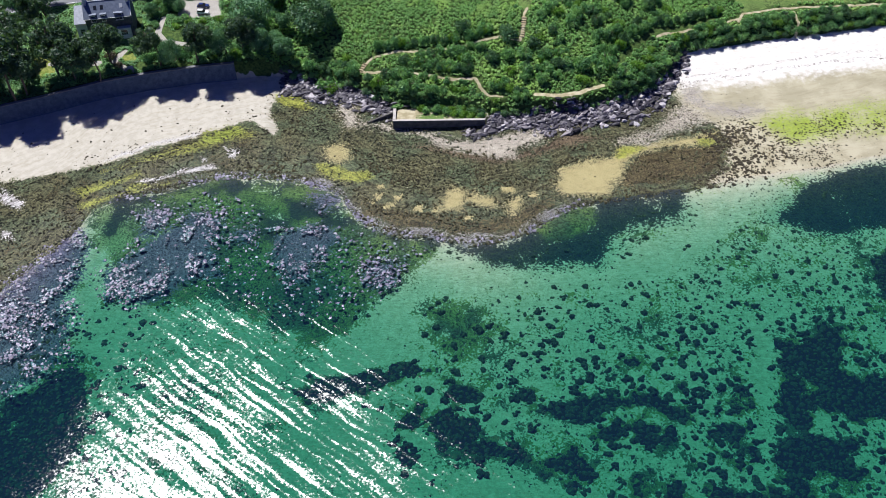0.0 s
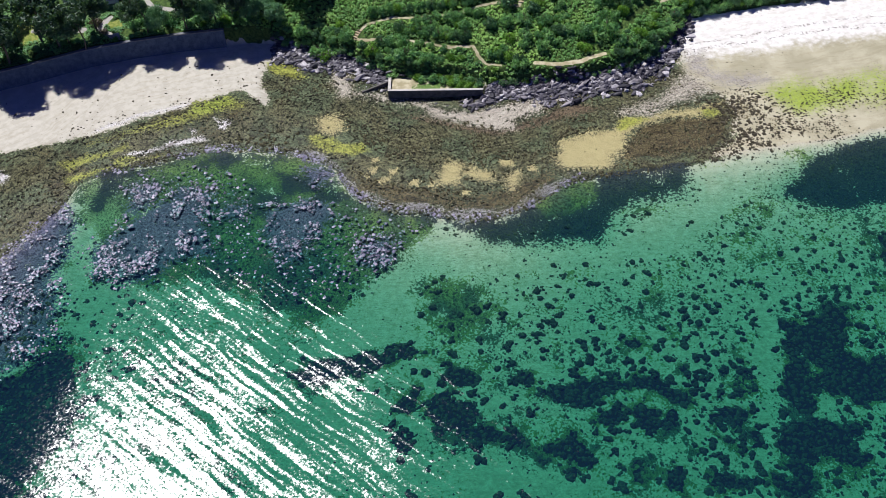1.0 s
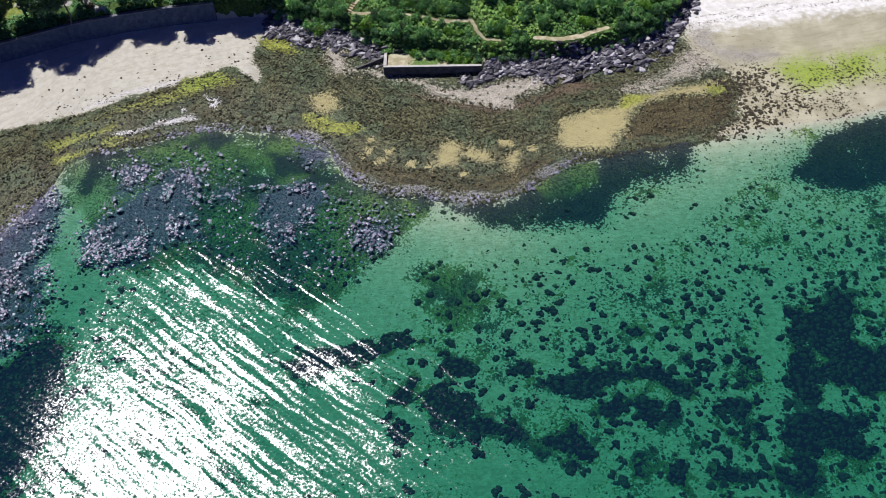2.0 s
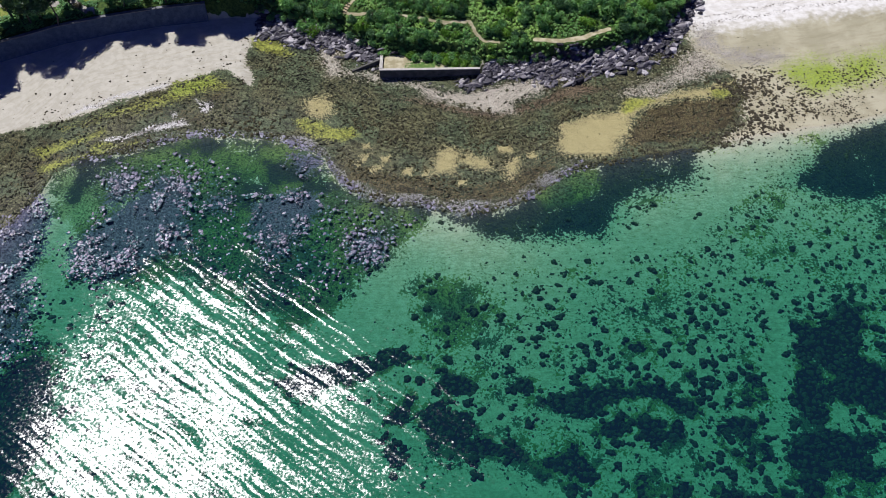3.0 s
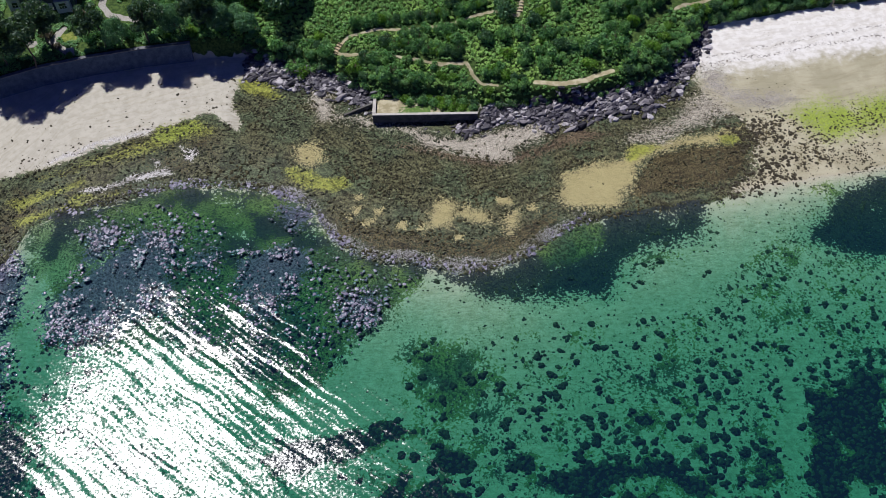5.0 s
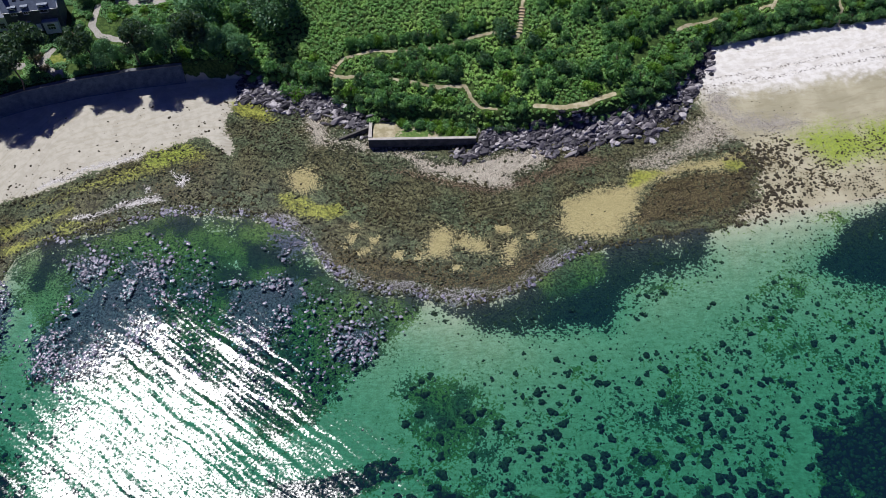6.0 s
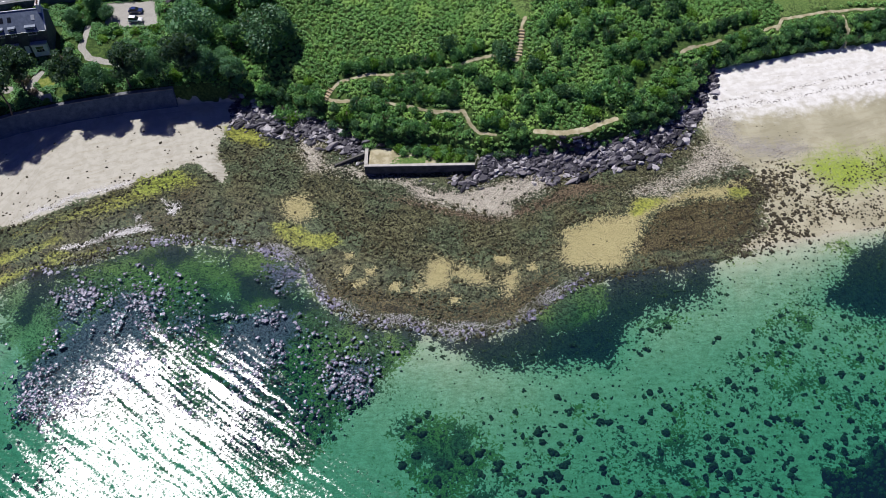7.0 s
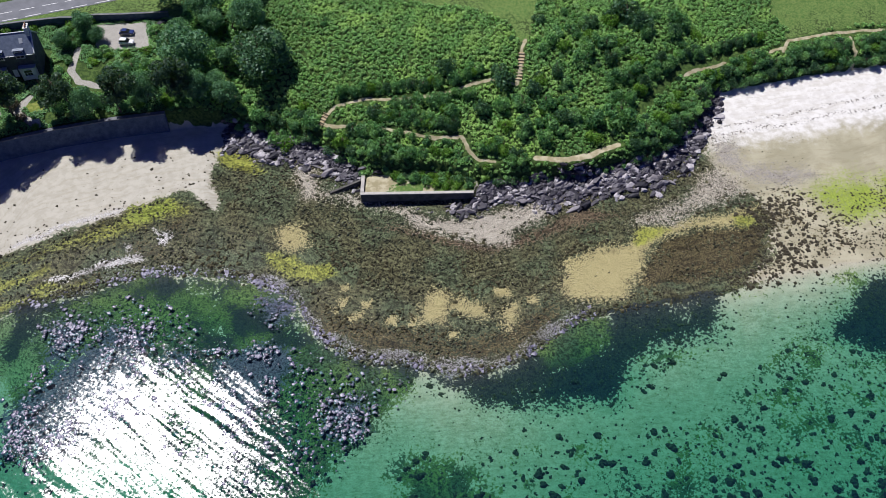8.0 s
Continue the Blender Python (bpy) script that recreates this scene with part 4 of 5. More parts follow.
for i, (x, y, r) in enumerate(zip(wx[alone], wy[alone], wr[alone])):
    ob = new("weedy_rock", weed_meshes[i % 12])
    ob.matrix_world = pose(x, y, float(ground_z(x, y)[0]), 0, 0, 53 * i % 360) @ Matrix.Scale(float(r) * 1.3, 4)
    tagged(ob, "low rock draped in olive brown seaweed", "rock", "weedy rocks on the shore")
wx, wy, wr = wx[~alone], wy[~alone], wr[~alone]
stuff("seaweed", tufts(wx, wy, ground_z(wx, wy), wr, wr * 0.85, 6), M_WEED, "olive brown seaweed tufts over low rocks", "seaweed")

# weedy stones strewn on the wet sand
tx, ty = scatter(50000, -130, 150, 184, 236)
speck = np.maximum(smooth(-6, 4, within(tx, ty, SPECKLE)) * 1.2, smooth(-2, 3, within(tx, ty, PEBBLE[1:2])) * 0.9) + 0.14 * smooth(8, 1, within(tx, ty, LEFT_SAND)) * smooth(-2, 1, within(tx, ty, LEFT_SAND)) * smooth(-50, -56, tx) + smooth(-4, 4, within(tx, ty, GREEN)) * 0.5 + smooth(-2, 5, within(tx, ty, GREEN_LEFT)) * 0.2 + 0.016 + 0.16 * smooth(-6, 4, within(tx, ty, GRAVEL)) + 0.3 * smooth(3, -2, np.abs(ty - shore_y(tx))) * smooth(60, 75, tx)
ok = (RNG.uniform(0, 1, len(tx)) < speck * (0.3 + 1.4 * smooth(-0.2, 0.35, fbm(tx, ty, 6, 97, 2)))) & (ty > shore_y(tx) - 3) & (foot_y(tx) - ty > 7)
tx, ty = tx[ok], ty[ok]
tr = 0.11 + (0.40 + 0.36 * smooth(100, 82, tx) * smooth(66, 72, tx)) * RNG.uniform(0, 1, len(tx)) ** 2.0
tr = tr * (0.35 + 0.65 * smooth(216, 208, ty - 0.12 * (tx - 80)) * smooth(60, 66, tx) + 0.65 * smooth(60, 50, tx))
stuff("strewn_weed", tufts(tx, ty, ground_z(tx, ty), tr, tr * 0.4, 9, 1.25), M_STREWN, "dark weedy stones strewn over the wet sand", "seaweed")

# weed-topped rocks at the water's surface
vx, vy = scatter(125000, -135, 60, 110, 195)
edge = np.abs(vy - shore_y(vx) + 0.6)
chance = 0.85 * smooth(-4, 3, within(vx, vy, ROCKY)) * (0.04 + 0.96 * smooth(-0.12, 0.22, fbm(vx, vy, 3.5, 99, 3)))
chance = np.maximum(chance, 0.10 * smooth(-3, 3, within(vx, vy, TURF[2:])))
chance = np.maximum(chance, smooth(2.2, 0.4, edge) * smooth(-100, -80, vx) * smooth(40, 28, vx) * (0.12 + 0.6 * smooth(-0.2, 0.3, fbm(vx, vy, 4, 87, 2))))
ok = RNG.uniform(0, 1, len(vx)) < chance
vx, vy = vx[ok], vy[ok]
vr = 0.14 + 0.42 * RNG.uniform(0, 1, len(vx)) ** 2.2
vz = np.maximum(ground_z(vx, vy), -0.06 + 0.09 * RNG.uniform(0, 1, len(vx)))
alone = np.zeros(len(vx), bool)
alone[np.argsort(-vr * ((vx > -90) & (vy > 140)))[:180]] = True
flat_meshes = [array_mesh("flat_rock", *tufts(np.zeros(1), np.zeros(1), np.zeros(1), np.ones(1), np.full(1, 0.12), 9, 1.1, 0.04), M_VIOLET, False) for _ in range(9)]
for i, (x, y, z, r) in enumerate(zip(vx[alone], vy[alone], vz[alone], vr[alone])):
    ob = new("flat_rock", flat_meshes[i % 9])
    ob.matrix_world = pose(x, y, z, 0, 0, 61 * i % 360) @ Matrix.Scale(float(r) * 1.15, 4)
    tagged(ob, "flat weedy violet-grey rock awash in shallow water", "rock", "rocks awash in the shallows")
vx, vy, vz, vr = vx[~alone], vy[~alone], vz[~alone], vr[~alone]
stuff("shallow_rocks", tufts(vx, vy, vz, vr, 0.12 * vr, 7, 1.1, 0.015), M_VIOLET, "violet-grey weed-topped rocks awash in the shallows", "rocks")

# broken rock along the foot of the low cliff
rx = RNG.uniform(-53, 74, 14000)
ry = foot_y(rx) - RNG.uniform(-1.5, 10.5, len(rx)) * RNG.uniform(0.15, 0.95, len(rx)) * (0.8 + 0.5 * fbm(rx, rx, 9, 95))
ok = (area(rx, ry, PIER) < -0.8) & ((area(rx, ry, [(-28, 219), (-17, 218.5), (-17, 212), (-28, 213)]) < 0) | (RNG.uniform(0, 1, len(rx)) < 0.15)) & (line(rx, ry, [(-17, 211.4), (8, 211.3)]) > 1.4)
rx, ry = rx[ok], ry[ok]
qx, qy = scatter(16000, -54, 76, 200, 238)
ok = (within(qx + 1.2 * fbm(qx, qy, 4, 98), qy + 1.2 * fbm(qx, qy, 4, 92), CRAG) > -0.5) & (area(qx, qy, PIER) < -1.2) & (qy < foot_y(qx) + 0.5) & (RNG.uniform(0, 1, len(qx)) < 0.9)
rx, ry = np.concatenate([rx, qx[ok]]), np.concatenate([ry, qy[ok]])
rr = 0.12 + 0.95 * RNG.uniform(0, 1, len(rx)) ** 3.6
stuff("rubble", stones(rx, ry, ground_z(rx, ry) + rr * 0.12, rr, 0.6, 28, 1.3), M_SLATE, "dark broken slaty rock below the cliff", "rocks")


# ---- boulders, one object each ----
def boulder_mesh(seed, material):
    r = random.Random(seed)
    bm = bmesh.new()
    pts = []
    for _ in range(15):
        p = Vector((r.gauss(0, 1), r.gauss(0, 1), r.gauss(0, 1))).normalized()
        pts.append(bm.verts.new((p.x * r.uniform(0.8, 1.15), p.y * r.uniform(0.6, 0.9), p.z * r.uniform(0.4, 0.7))))
    hull = bmesh.ops.convex_hull(bm, input=pts)
    bmesh.ops.delete(bm, geom=[g for g in hull["geom_interior"] if isinstance(g, bmesh.types.BMVert)], context="VERTS")
    bmesh.ops.bevel(bm, geom=bm.edges[:], offset=0.05, segments=1, affect="EDGES")
    me = bpy.data.meshes.new("boulder")
    bm.to_mesh(me)
    bm.free()
    me.materials.append(material)
    return me


M_BOULDER = plain("dark slaty boulder", (0.020, 0.019, 0.026), (0.24, 0.22, 0.23), 0.7, 0.6, 0.0, 4.0, 0.7, 0.1, 0.45, "object")
boulder_meshes = [boulder_mesh(s, M_BOULDER) for s in range(9)]
r_ = random.Random(3)
placed = 0
while placed < 130:
    x = r_.uniform(-52, 74)
    y = float(foot_y(x)) - 0.5 - 8.5 * r_.random() ** 1.4
    q = np.array([x]), np.array([y])
    if area(*q, PIER)[0] > -1.6 or area(*q, [(-28, 219.5), (-16, 219.5), (-16, 210), (-28, 213)])[0] > 0:
        continue
    size = 0.5 + 1.5 * r_.random() ** 2.4
    ob = new("boulder", boulder_meshes[placed % 9])
    ob.matrix_world = pose(x, y, float(ground_z(x, y)[0]) + 0.12 * size, r_.uniform(-22, 22), r_.uniform(-22, 22), r_.gauss(28, 28)) @ Matrix.Diagonal((size * 1.45, size * 0.75, size * 0.75, 1))
    tagged(ob, "dark angular slate boulder at the cliff foot", "boulder", "boulders below the cliff")
    placed += 1
pale_mesh = boulder_mesh(41, M_PALE)
for x, y, size, label in ((41.5, 218.3, 1.5, "large pale weathered boulder among dark rocks"), (5, 209.5, 1.1, "pale rounded boulder below the quay wall"), (16, 211, 0.9, "pale rounded boulder below the quay wall"),
                          (57, 224.5, 1.6, "pale rock outcrop under the scrub"), (24, 208, 0.8, "pale boulder on the shingle")):
    ob = new("boulder", pale_mesh)
    ob.matrix_world = pose(x, y, float(ground_z(x, y)[0]) + 0.25 * size, 8, -6, x * 37) @ Matrix.Scale(size, 4)
    tagged(ob, label, "boulder")


# ---- shrubs and trees ----
def crown_mesh(name, seed, lobes, spread_r, spread_z, lobe_r, leaves, leaf, material, low=0.0):
    """Leaves on the outside of many overlapping lobes, thinner below."""
    g = np.random.default_rng(seed)
    a, q = g.uniform(0, 2 * np.pi, lobes), np.sqrt(g.uniform(0.02, 1, lobes))
    cz = g.uniform(0, 1, lobes) * spread_z * (1.1 - 0.6 * q ** 2) + low
    c = np.stack([spread_r * q * np.cos(a), spread_r * q * np.sin(a), cz], 1)
    r = lobe_r * g.uniform(0.65, 1.25, lobes)
    pick = g.choice(lobes, leaves, p=r ** 2 / (r ** 2).sum())
    d = g.normal(size=(leaves, 3))
    d[:, 2] = np.abs(d[:, 2]) * np.where(g.uniform(size=leaves) < 0.75, 1, -0.6)
    d /= np.linalg.norm(d, axis=1)[:, None]
    p = c[pick] + d * r[pick][:, None] * g.uniform(0.7, 1.12, leaves)[:, None] * np.array([1, 1, 0.85])
    n = d + g.normal(0, 0.55, (leaves, 3))
    s = leaf * g.uniform(0.6, 1.3, leaves)
    v, f = cards(p, n, s * 1.4, s * 0.85)
    return array_mesh(name, v, f, material, False)


def limb_mesh(name, seed, tall, base_r, limbs, reach):
    """A tapered, slightly bent trunk with rising limbs."""
    r = random.Random(seed)
    bm = bmesh.new()
    tall_enough = reach < 0.3

    def tube(a, b, ra, rb, bend):
        steps, k, rings = (4, 7, []) if tall_enough else (2, 5, [])
        for i in range(steps + 1):
            w = i / steps
            c = a.lerp(b, w) + bend * math.sin(w * math.pi)
            rad = ra + (rb - ra) * w
            rings.append([bm.verts.new(c + Vector((math.cos(t) * rad, math.sin(t) * rad, 0))) for t in [2 * math.pi * j / k for j in range(k)]])
        for lo, hi in zip(rings, rings[1:]):
            for j in range(k):
                bm.faces.new((lo[j], lo[(j + 1) % k], hi[(j + 1) % k], hi[j]))
        bm.faces.new(rings[-1])

    top = Vector((r.uniform(-0.05, 0.05) * tall, r.uniform(-0.05, 0.05) * tall, tall))
    tube(Vector((0, 0, -0.4)), top, base_r, base_r * 0.35, Vector((r.uniform(-0.3, 0.3), r.uniform(-0.3, 0.3), 0)))
    for i in range(limbs):
        w = r.uniform(0.45, 0.9)
        a = 2 * math.pi * (i + r.random() * 0.6) / limbs
        tube(top * w, top * w + Vector((math.cos(a) * reach, math.sin(a) * reach, tall * r.uniform(0.12, 0.3))), base_r * 0.45, base_r * 0.12, Vector((0, 0, -0.2)))
    me = bpy.data.meshes.new(name)
    bm.to_mesh(me)
    bm.free()
    me.materials.append(M_BARK)
    me.shade_smooth()
    return me


def plant(name, crown, trunk, x, y, size, label, category, group="", turn=0.0, z=None, tall=1.0, trunk_name="trunk"):
    """A plant standing on the ground: an empty at its foot with its trunk and crown."""
    ob = new(name)
    ob.empty_display_size = 0.5
    g = float(ground_z(x, y)[0]) if z is None else z
    ob.matrix_world = pose(x, y, g - 0.05, 0, 0, turn) @ Matrix.Diagonal((size, size, size * tall, 1))
    for n, me in ((trunk_name, trunk), ("crown", crown)):
        p = new(n, me)
        p.parent = ob
    return tagged(ob, label, category, group)


shrub_stem = [limb_mesh("woody_base", 60 + s, 0.7, 0.07, 6, 0.45) for s in range(2)]
shrub_crowns = [crown_mesh("crown", 10 + s, 9, 0.62, 0.42, 0.42, 760, 0.14, M_SHRUB, 0.12) for s in range(4)]
dark_crowns = [crown_mesh("crown", 30 + s, 10, 0.62, 0.50, 0.40, 800, 0.13, M_DARK, 0.14) for s in range(2)]
bright_crowns = [crown_mesh("crown", 20 + s, 9, 0.62, 0.36, 0.40, 760, 0.14, M_BRIGHT, 0.12) for s in range(2)]
purple_crown = crown_mesh("crown", 28, 9, 0.6, 0.6, 0.4, 560, 0.17, M_PURPLE, 0.15)
rs = random.Random(11)


def path_gap(x, y):
    q = np.array([float(x)]), np.array([float(y)])
    return min(float(line(*q, p)[0]) for p in PATHS + GARDEN_PATHS)


def shrub(x, y, size, bright=False, tall=1.0, name="shrub", group="coastal scrub bushes"):
    bright = 2 if bright is False and rs.random() < 0.3 else int(bright)
    plant(name, rs.choice((shrub_crowns, bright_crowns, dark_crowns)[bright]), rs.choice(shrub_stem), x, y, size,
          ("rounded mid-green shrub in coastal scrub", "bright green leafy shrub in coastal scrub", "dark glossy evergreen shrub in coastal scrub")[bright], "shrub", group, rs.uniform(0, 360), tall=tall, trunk_name="woody_base")


# hedge-like thicket on the bank over the beach
for row, s in enumerate((1.0, 3.2, 5.4)):
    x = 69.0 + row * 0.7
    while x < 150:
        y = float(foot_y(x)) + s + rs.uniform(-0.4, 0.4)
        size = rs.uniform(1.6, 2.3)
        if min(path_gap(x, y), float(line(np.array([x]), np.array([y]), LANE)[0])) > size * 0.75:
            shrub(x, y, size, rs.random() < 0.1, rs.uniform(1.1, 1.5), "bank_bush", "bushes on the bank over the beach")
        x += rs.uniform(1.7, 2.4)
# thicket along the edge of the headland
for row, s in enumerate((0.6, 3.0, 5.6)):
    x = -52.0 + row
    while x < 68:
        y = float(foot_y(x)) + s + rs.uniform(-0.5, 0.5)
        size = rs.uniform(1.2, 2.2)
        q = np.array([x]), np.array([y])
        if 23 < x < 47:
            y, size = float(foot_y(x)) + 0.2, min(size, 1.2)
            if row:
                x += 2.5
                continue
        if path_gap(x, y) > size * 0.9 and area(*q, PIER)[0] < -1.2:
            shrub(x, y, size, -2 < x < 26 and rs.random() < 0.5, rs.uniform(0.9, 1.35))
        x += rs.uniform(2.2, 3.4)
# taller growth along the uphill side of the paths
for pts, gap in (([(46, 232), (54.5, 241), (63, 249.6), (76, 255), (88, 259)], 0.4), ([(-22, 238.4), (-9, 238.6), (4, 239.8), (13, 243)], 0.3), ([(-19, 232.4), (-10, 230.6), (1, 228), (6, 228)], 0.3), ([(12, 222), (16, 221.6)], 0.2)):
    for x, y in [(x0 + (x1 - x0) * k / 6, y0 + (y1 - y0) * k / 6) for (x0, y0), (x1, y1) in zip(pts, pts[1:]) for k in range(6)]:
        if rs.random() < 0.85:
            shrub(x + rs.uniform(-0.4, 0.4), y + gap + rs.uniform(-0.3, 0.3), rs.uniform(1.4, 2.2), rs.random() < 0.15, rs.uniform(1.4, 2.0))
# bushes spread over the slope
count = 0
while count < 170:
    x, y = rs.uniform(-50, 70), rs.uniform(222, 262)
    q = np.array([x]), np.array([y])
    if y - foot_y(x) < 7 or path_gap(x, y) < 1.7 or not clear_of_paths(*q)[0] or (y > 238 and x < 26 and rs.random() < 0.97):
        continue
    shrub(x, y, 0.9 + 1.8 * rs.random() ** 1.6, rs.random() < 0.14, rs.uniform(1.0, 1.7))
    count += 1
# the large bushes that stand out
for x, y, size, bright in ((3.5, 243.2, 3.2, 2), (18, 239, 3.4, 2), (17, 242, 2.6, 2), (50, 260, 4.6, 2), (54, 257, 3.4, 2), (68, 252.5, 2.4, 2), (-12.5, 223, 3.6, 0), (-6, 220.5, 2.8, 0), (46, 231, 4.2, 0), (40, 230, 3.4, 0),
                           (14, 222.5, 2.4, 1), (17, 222, 2.0, 1), (56, 231, 2.6, 1), (60, 235, 2.0, 1), (-39, 232, 3.2, 0), (-43, 236, 3.4, 0), (-37, 229.5, 2.6, 1), (-30, 233, 2.8, 0), (-22, 226, 2.6, 1), (33, 230, 2.6, 0), (5, 240, 1.6, 0),
                           (-5, 233, 2.4, 0), (4, 231.5, 2.6, 0), (12, 232, 2.6, 0), (-14, 232.6, 2.4, 0), (22, 228, 2.6, 0), (28, 234, 2.8, 0), (52, 228, 3.0, 0), (60, 228.5, 2.6, 0), (38, 246, 3.0, 0), (44, 250, 3.2, 0), (33, 240, 2.2, 0)):
    shrub(x, y, size, bright or False, 1.3)
# growth that leans over the lower side of the paths
for x, y, size in ((-19.5, 228.6, 2.3), (-17.5, 228.2, 2.5), (-15, 227.8, 2.4), (-12.8, 227.4, 2.2), (-8.5, 226.7, 1.6), (-5, 225.8, 1.5), (-1.5, 224.8, 1.6), (3.5, 224.2, 1.4), (-9, 235, 2.0), (-6, 235.1, 2.2), (-3, 235.4, 2.1), (0, 235.6, 2.1),
                   (3, 235.6, 2.0), (6, 236.3, 1.9), (9, 237.2, 1.5), (68.5, 245.6, 1.4), (72.5, 247.6, 1.4), (8.6, 219.6, 1.2), (13, 217.6, 1.3)):
    shrub(x, y, size, rs.random() < 0.25, rs.uniform(1.2, 1.5))

# low growth spilling over the back of the quay
for x, y, size in ((-9, 218.2, 1.3), (-6, 217.8, 1.2), (-3, 218.0, 1.4), (0, 217.4, 1.3), (3, 217.0, 1.4), (6, 216.4, 1.3), (8.5, 215.6, 1.1), (-11.5, 218.8, 1.0), (-7.5, 216.6, 1.2), (-4.6, 216.0, 1.3), (-2, 215.6, 1.4), (0.8, 215.2, 1.4), (3.4, 214.8, 1.4), (6, 214.4, 1.2), (8.4, 214, 1.0), (-9.6, 217.4, 1.0), (2, 216.4, 1.5), (-4, 217.4, 1.5)):
    shrub(x, y, size * 1.35, rs.random() < 0.5, 1.2)

# trees
broad_crowns = [crown_mesh("crown", 40 + s, 26, 0.36, 0.46, 0.16, 5200, 0.036, M_TREE, 0.32) for s in range(3)]
broad_trunks = [limb_mesh("trunk", 70 + s, 0.62, 0.035, 7, 0.24) for s in range(2)]
dark_tree_crown = crown_mesh("crown", 47, 26, 0.34, 0.5, 0.17, 5200, 0.036, M_DARK, 0.26)
pine_crowns = [crown_mesh("crown", 50 + s, 24, 0.28, 0.46, 0.12, 4600, 0.034, M_PINE, 0.42) for s in range(2)]
pine_trunks = [limb_mesh("trunk", 80 + s, 0.85, 0.024, 8, 0.2) for s in range(2)]
rt = random.Random(5)
for x, y, tall in ((-118, 230.5, 20), (-77, 236.6, 14), (-64, 239.2, 14.5), (-104, 234, 15), (-112.5, 226.6, 16), (-108.5, 228.6, 14), (-127, 220.5, 19), (-92, 235.5, 13), (-130, 222.5, 21), (-133, 236, 17), (-128, 246, 17), (-140, 226, 18), (-142, 245, 16), (-139, 218, 17), (-150, 230, 17)):
    plant("pine_tree", rt.choice(pine_crowns), rt.choice(pine_trunks), x, y, tall, "tall dark pine tree behind the sea wall", "tree", "pines by the house", rt.uniform(0, 360))
for x, y, tall, wide, label in ((-44, 249, 14, 1.2, "large round dark tree in the bracken"), (-85, 234.5, 11, 0.7, ""), (-58, 240, 11, 0.8, ""), (-55, 244, 6, 1, ""), (-65, 246, 7, 1, ""),
                                (-62.5, 250, 13, 1.15, ""), (-66, 259, 8, 1, ""), (-57, 262, 8, 1, ""), (-53, 251, 6, 1, ""), (-70.5, 238.2, 12.5, 0.7, ""), (-110, 228.5, 13, 0.7, ""), (-74, 243, 6, 1, ""), (-79, 246, 6, 1, ""), (-60, 268, 12, 1, ""), (-71, 272, 12, 1, ""), (-52, 240, 8, 1, ""),
                                (-91, 262, 7, 1, ""), (-96, 257, 5.5, 1, ""), (-87, 259, 5, 1, ""), (-138, 256, 12, 1, ""), (-130, 262, 10, 1, ""), (-144, 268, 12, 1, ""), (-48, 262, 10, 1, ""), (-50, 272, 11, 1, "")):
    grown = plant("tree", dark_tree_crown if label else rt.choice(broad_crowns), rt.choice(broad_trunks), x, y, tall, label or "leafy dark green tree in the garden", "tree", "" if label else "garden trees", rt.uniform(0, 360))
    grown.scale[0], grown.scale[1] = grown.scale[0] * wide, grown.scale[1] * wide
# garden bushes
for x, y, size, kind in ((-105, 237.5, 2.2, "p"), (-110, 236.5, 1.8, "p"), (-102, 234, 1.6, "p"), (-90, 240, 2.4, "s"), (-86, 240, 2.4, "s"), (-81, 240, 2.6, "s"), (-77, 250, 2.6, "s"), (-82, 249, 2.4, "s"), (-87, 252, 1.8, "b"),
                         (-79, 254, 1.6, "b"), (-84, 254, 1.6, "b"), (-74, 255, 2.0, "b"), (-94, 252, 1.8, "s"), (-96, 248, 2.0, "s"), (-94, 244, 1.8, "b"), (-98, 231.5, 1.5, "b"), (-121, 240, 2.4, "b"), (-127, 241, 2.6, "b"),
                         (-104, 231, 1.5, "s"), (-109, 230, 1.5, "s"), (-88, 236, 2.0, "s"), (-93, 233, 1.6, "s"), (-113, 229, 1.6, "s"), (-120, 226, 1.8, "s"), (-68, 250, 2.6, "s"), (-72, 262, 2.4, "s"), (-106, 262, 2.4, "b"), (-112, 262.5, 2.2, "b"),
                         (-71, 251, 2.2, "s"), (-75, 247, 2.4, "s"), (-91, 266, 2.0, "b"), (-95, 264, 2.2, "b")):
    plant("garden_shrub", purple_crown if kind == "p" else rs.choice(bright_crowns if kind == "b" else shrub_crowns), rs.choice(shrub_stem), x, y, size,
          {"p": "purple-leaved garden shrub by the lawn", "b": "bright green garden shrub", "s": "dark green garden shrub"}[kind], "shrub", "garden shrubs", rs.uniform(0, 360), trunk_name="woody_base")

r_ = random.Random(23)
for _ in range(90):
    x, y = r_.uniform(-100, -56), r_.uniform(237, 268)
    q = np.array([x]), np.array([y])
    if not clear_of_paths(*q, 1.6)[0] or within(*q, YARD)[0] > -1.5 or (x < -97 and y > 243) or y > 264 + 0.1 * (x + 90):
        continue
    bright = r_.random() < 0.3
    plant("garden_shrub", r_.choice(bright_crowns if bright else shrub_crowns), r_.choice(shrub_stem), x, y, r_.uniform(1.2, 2.6), "bright green garden shrub" if bright else "dark green garden shrub", "shrub", "garden shrubs",
          r_.uniform(0, 360), tall=r_.uniform(0.8, 1.3), trunk_name="woody_base")


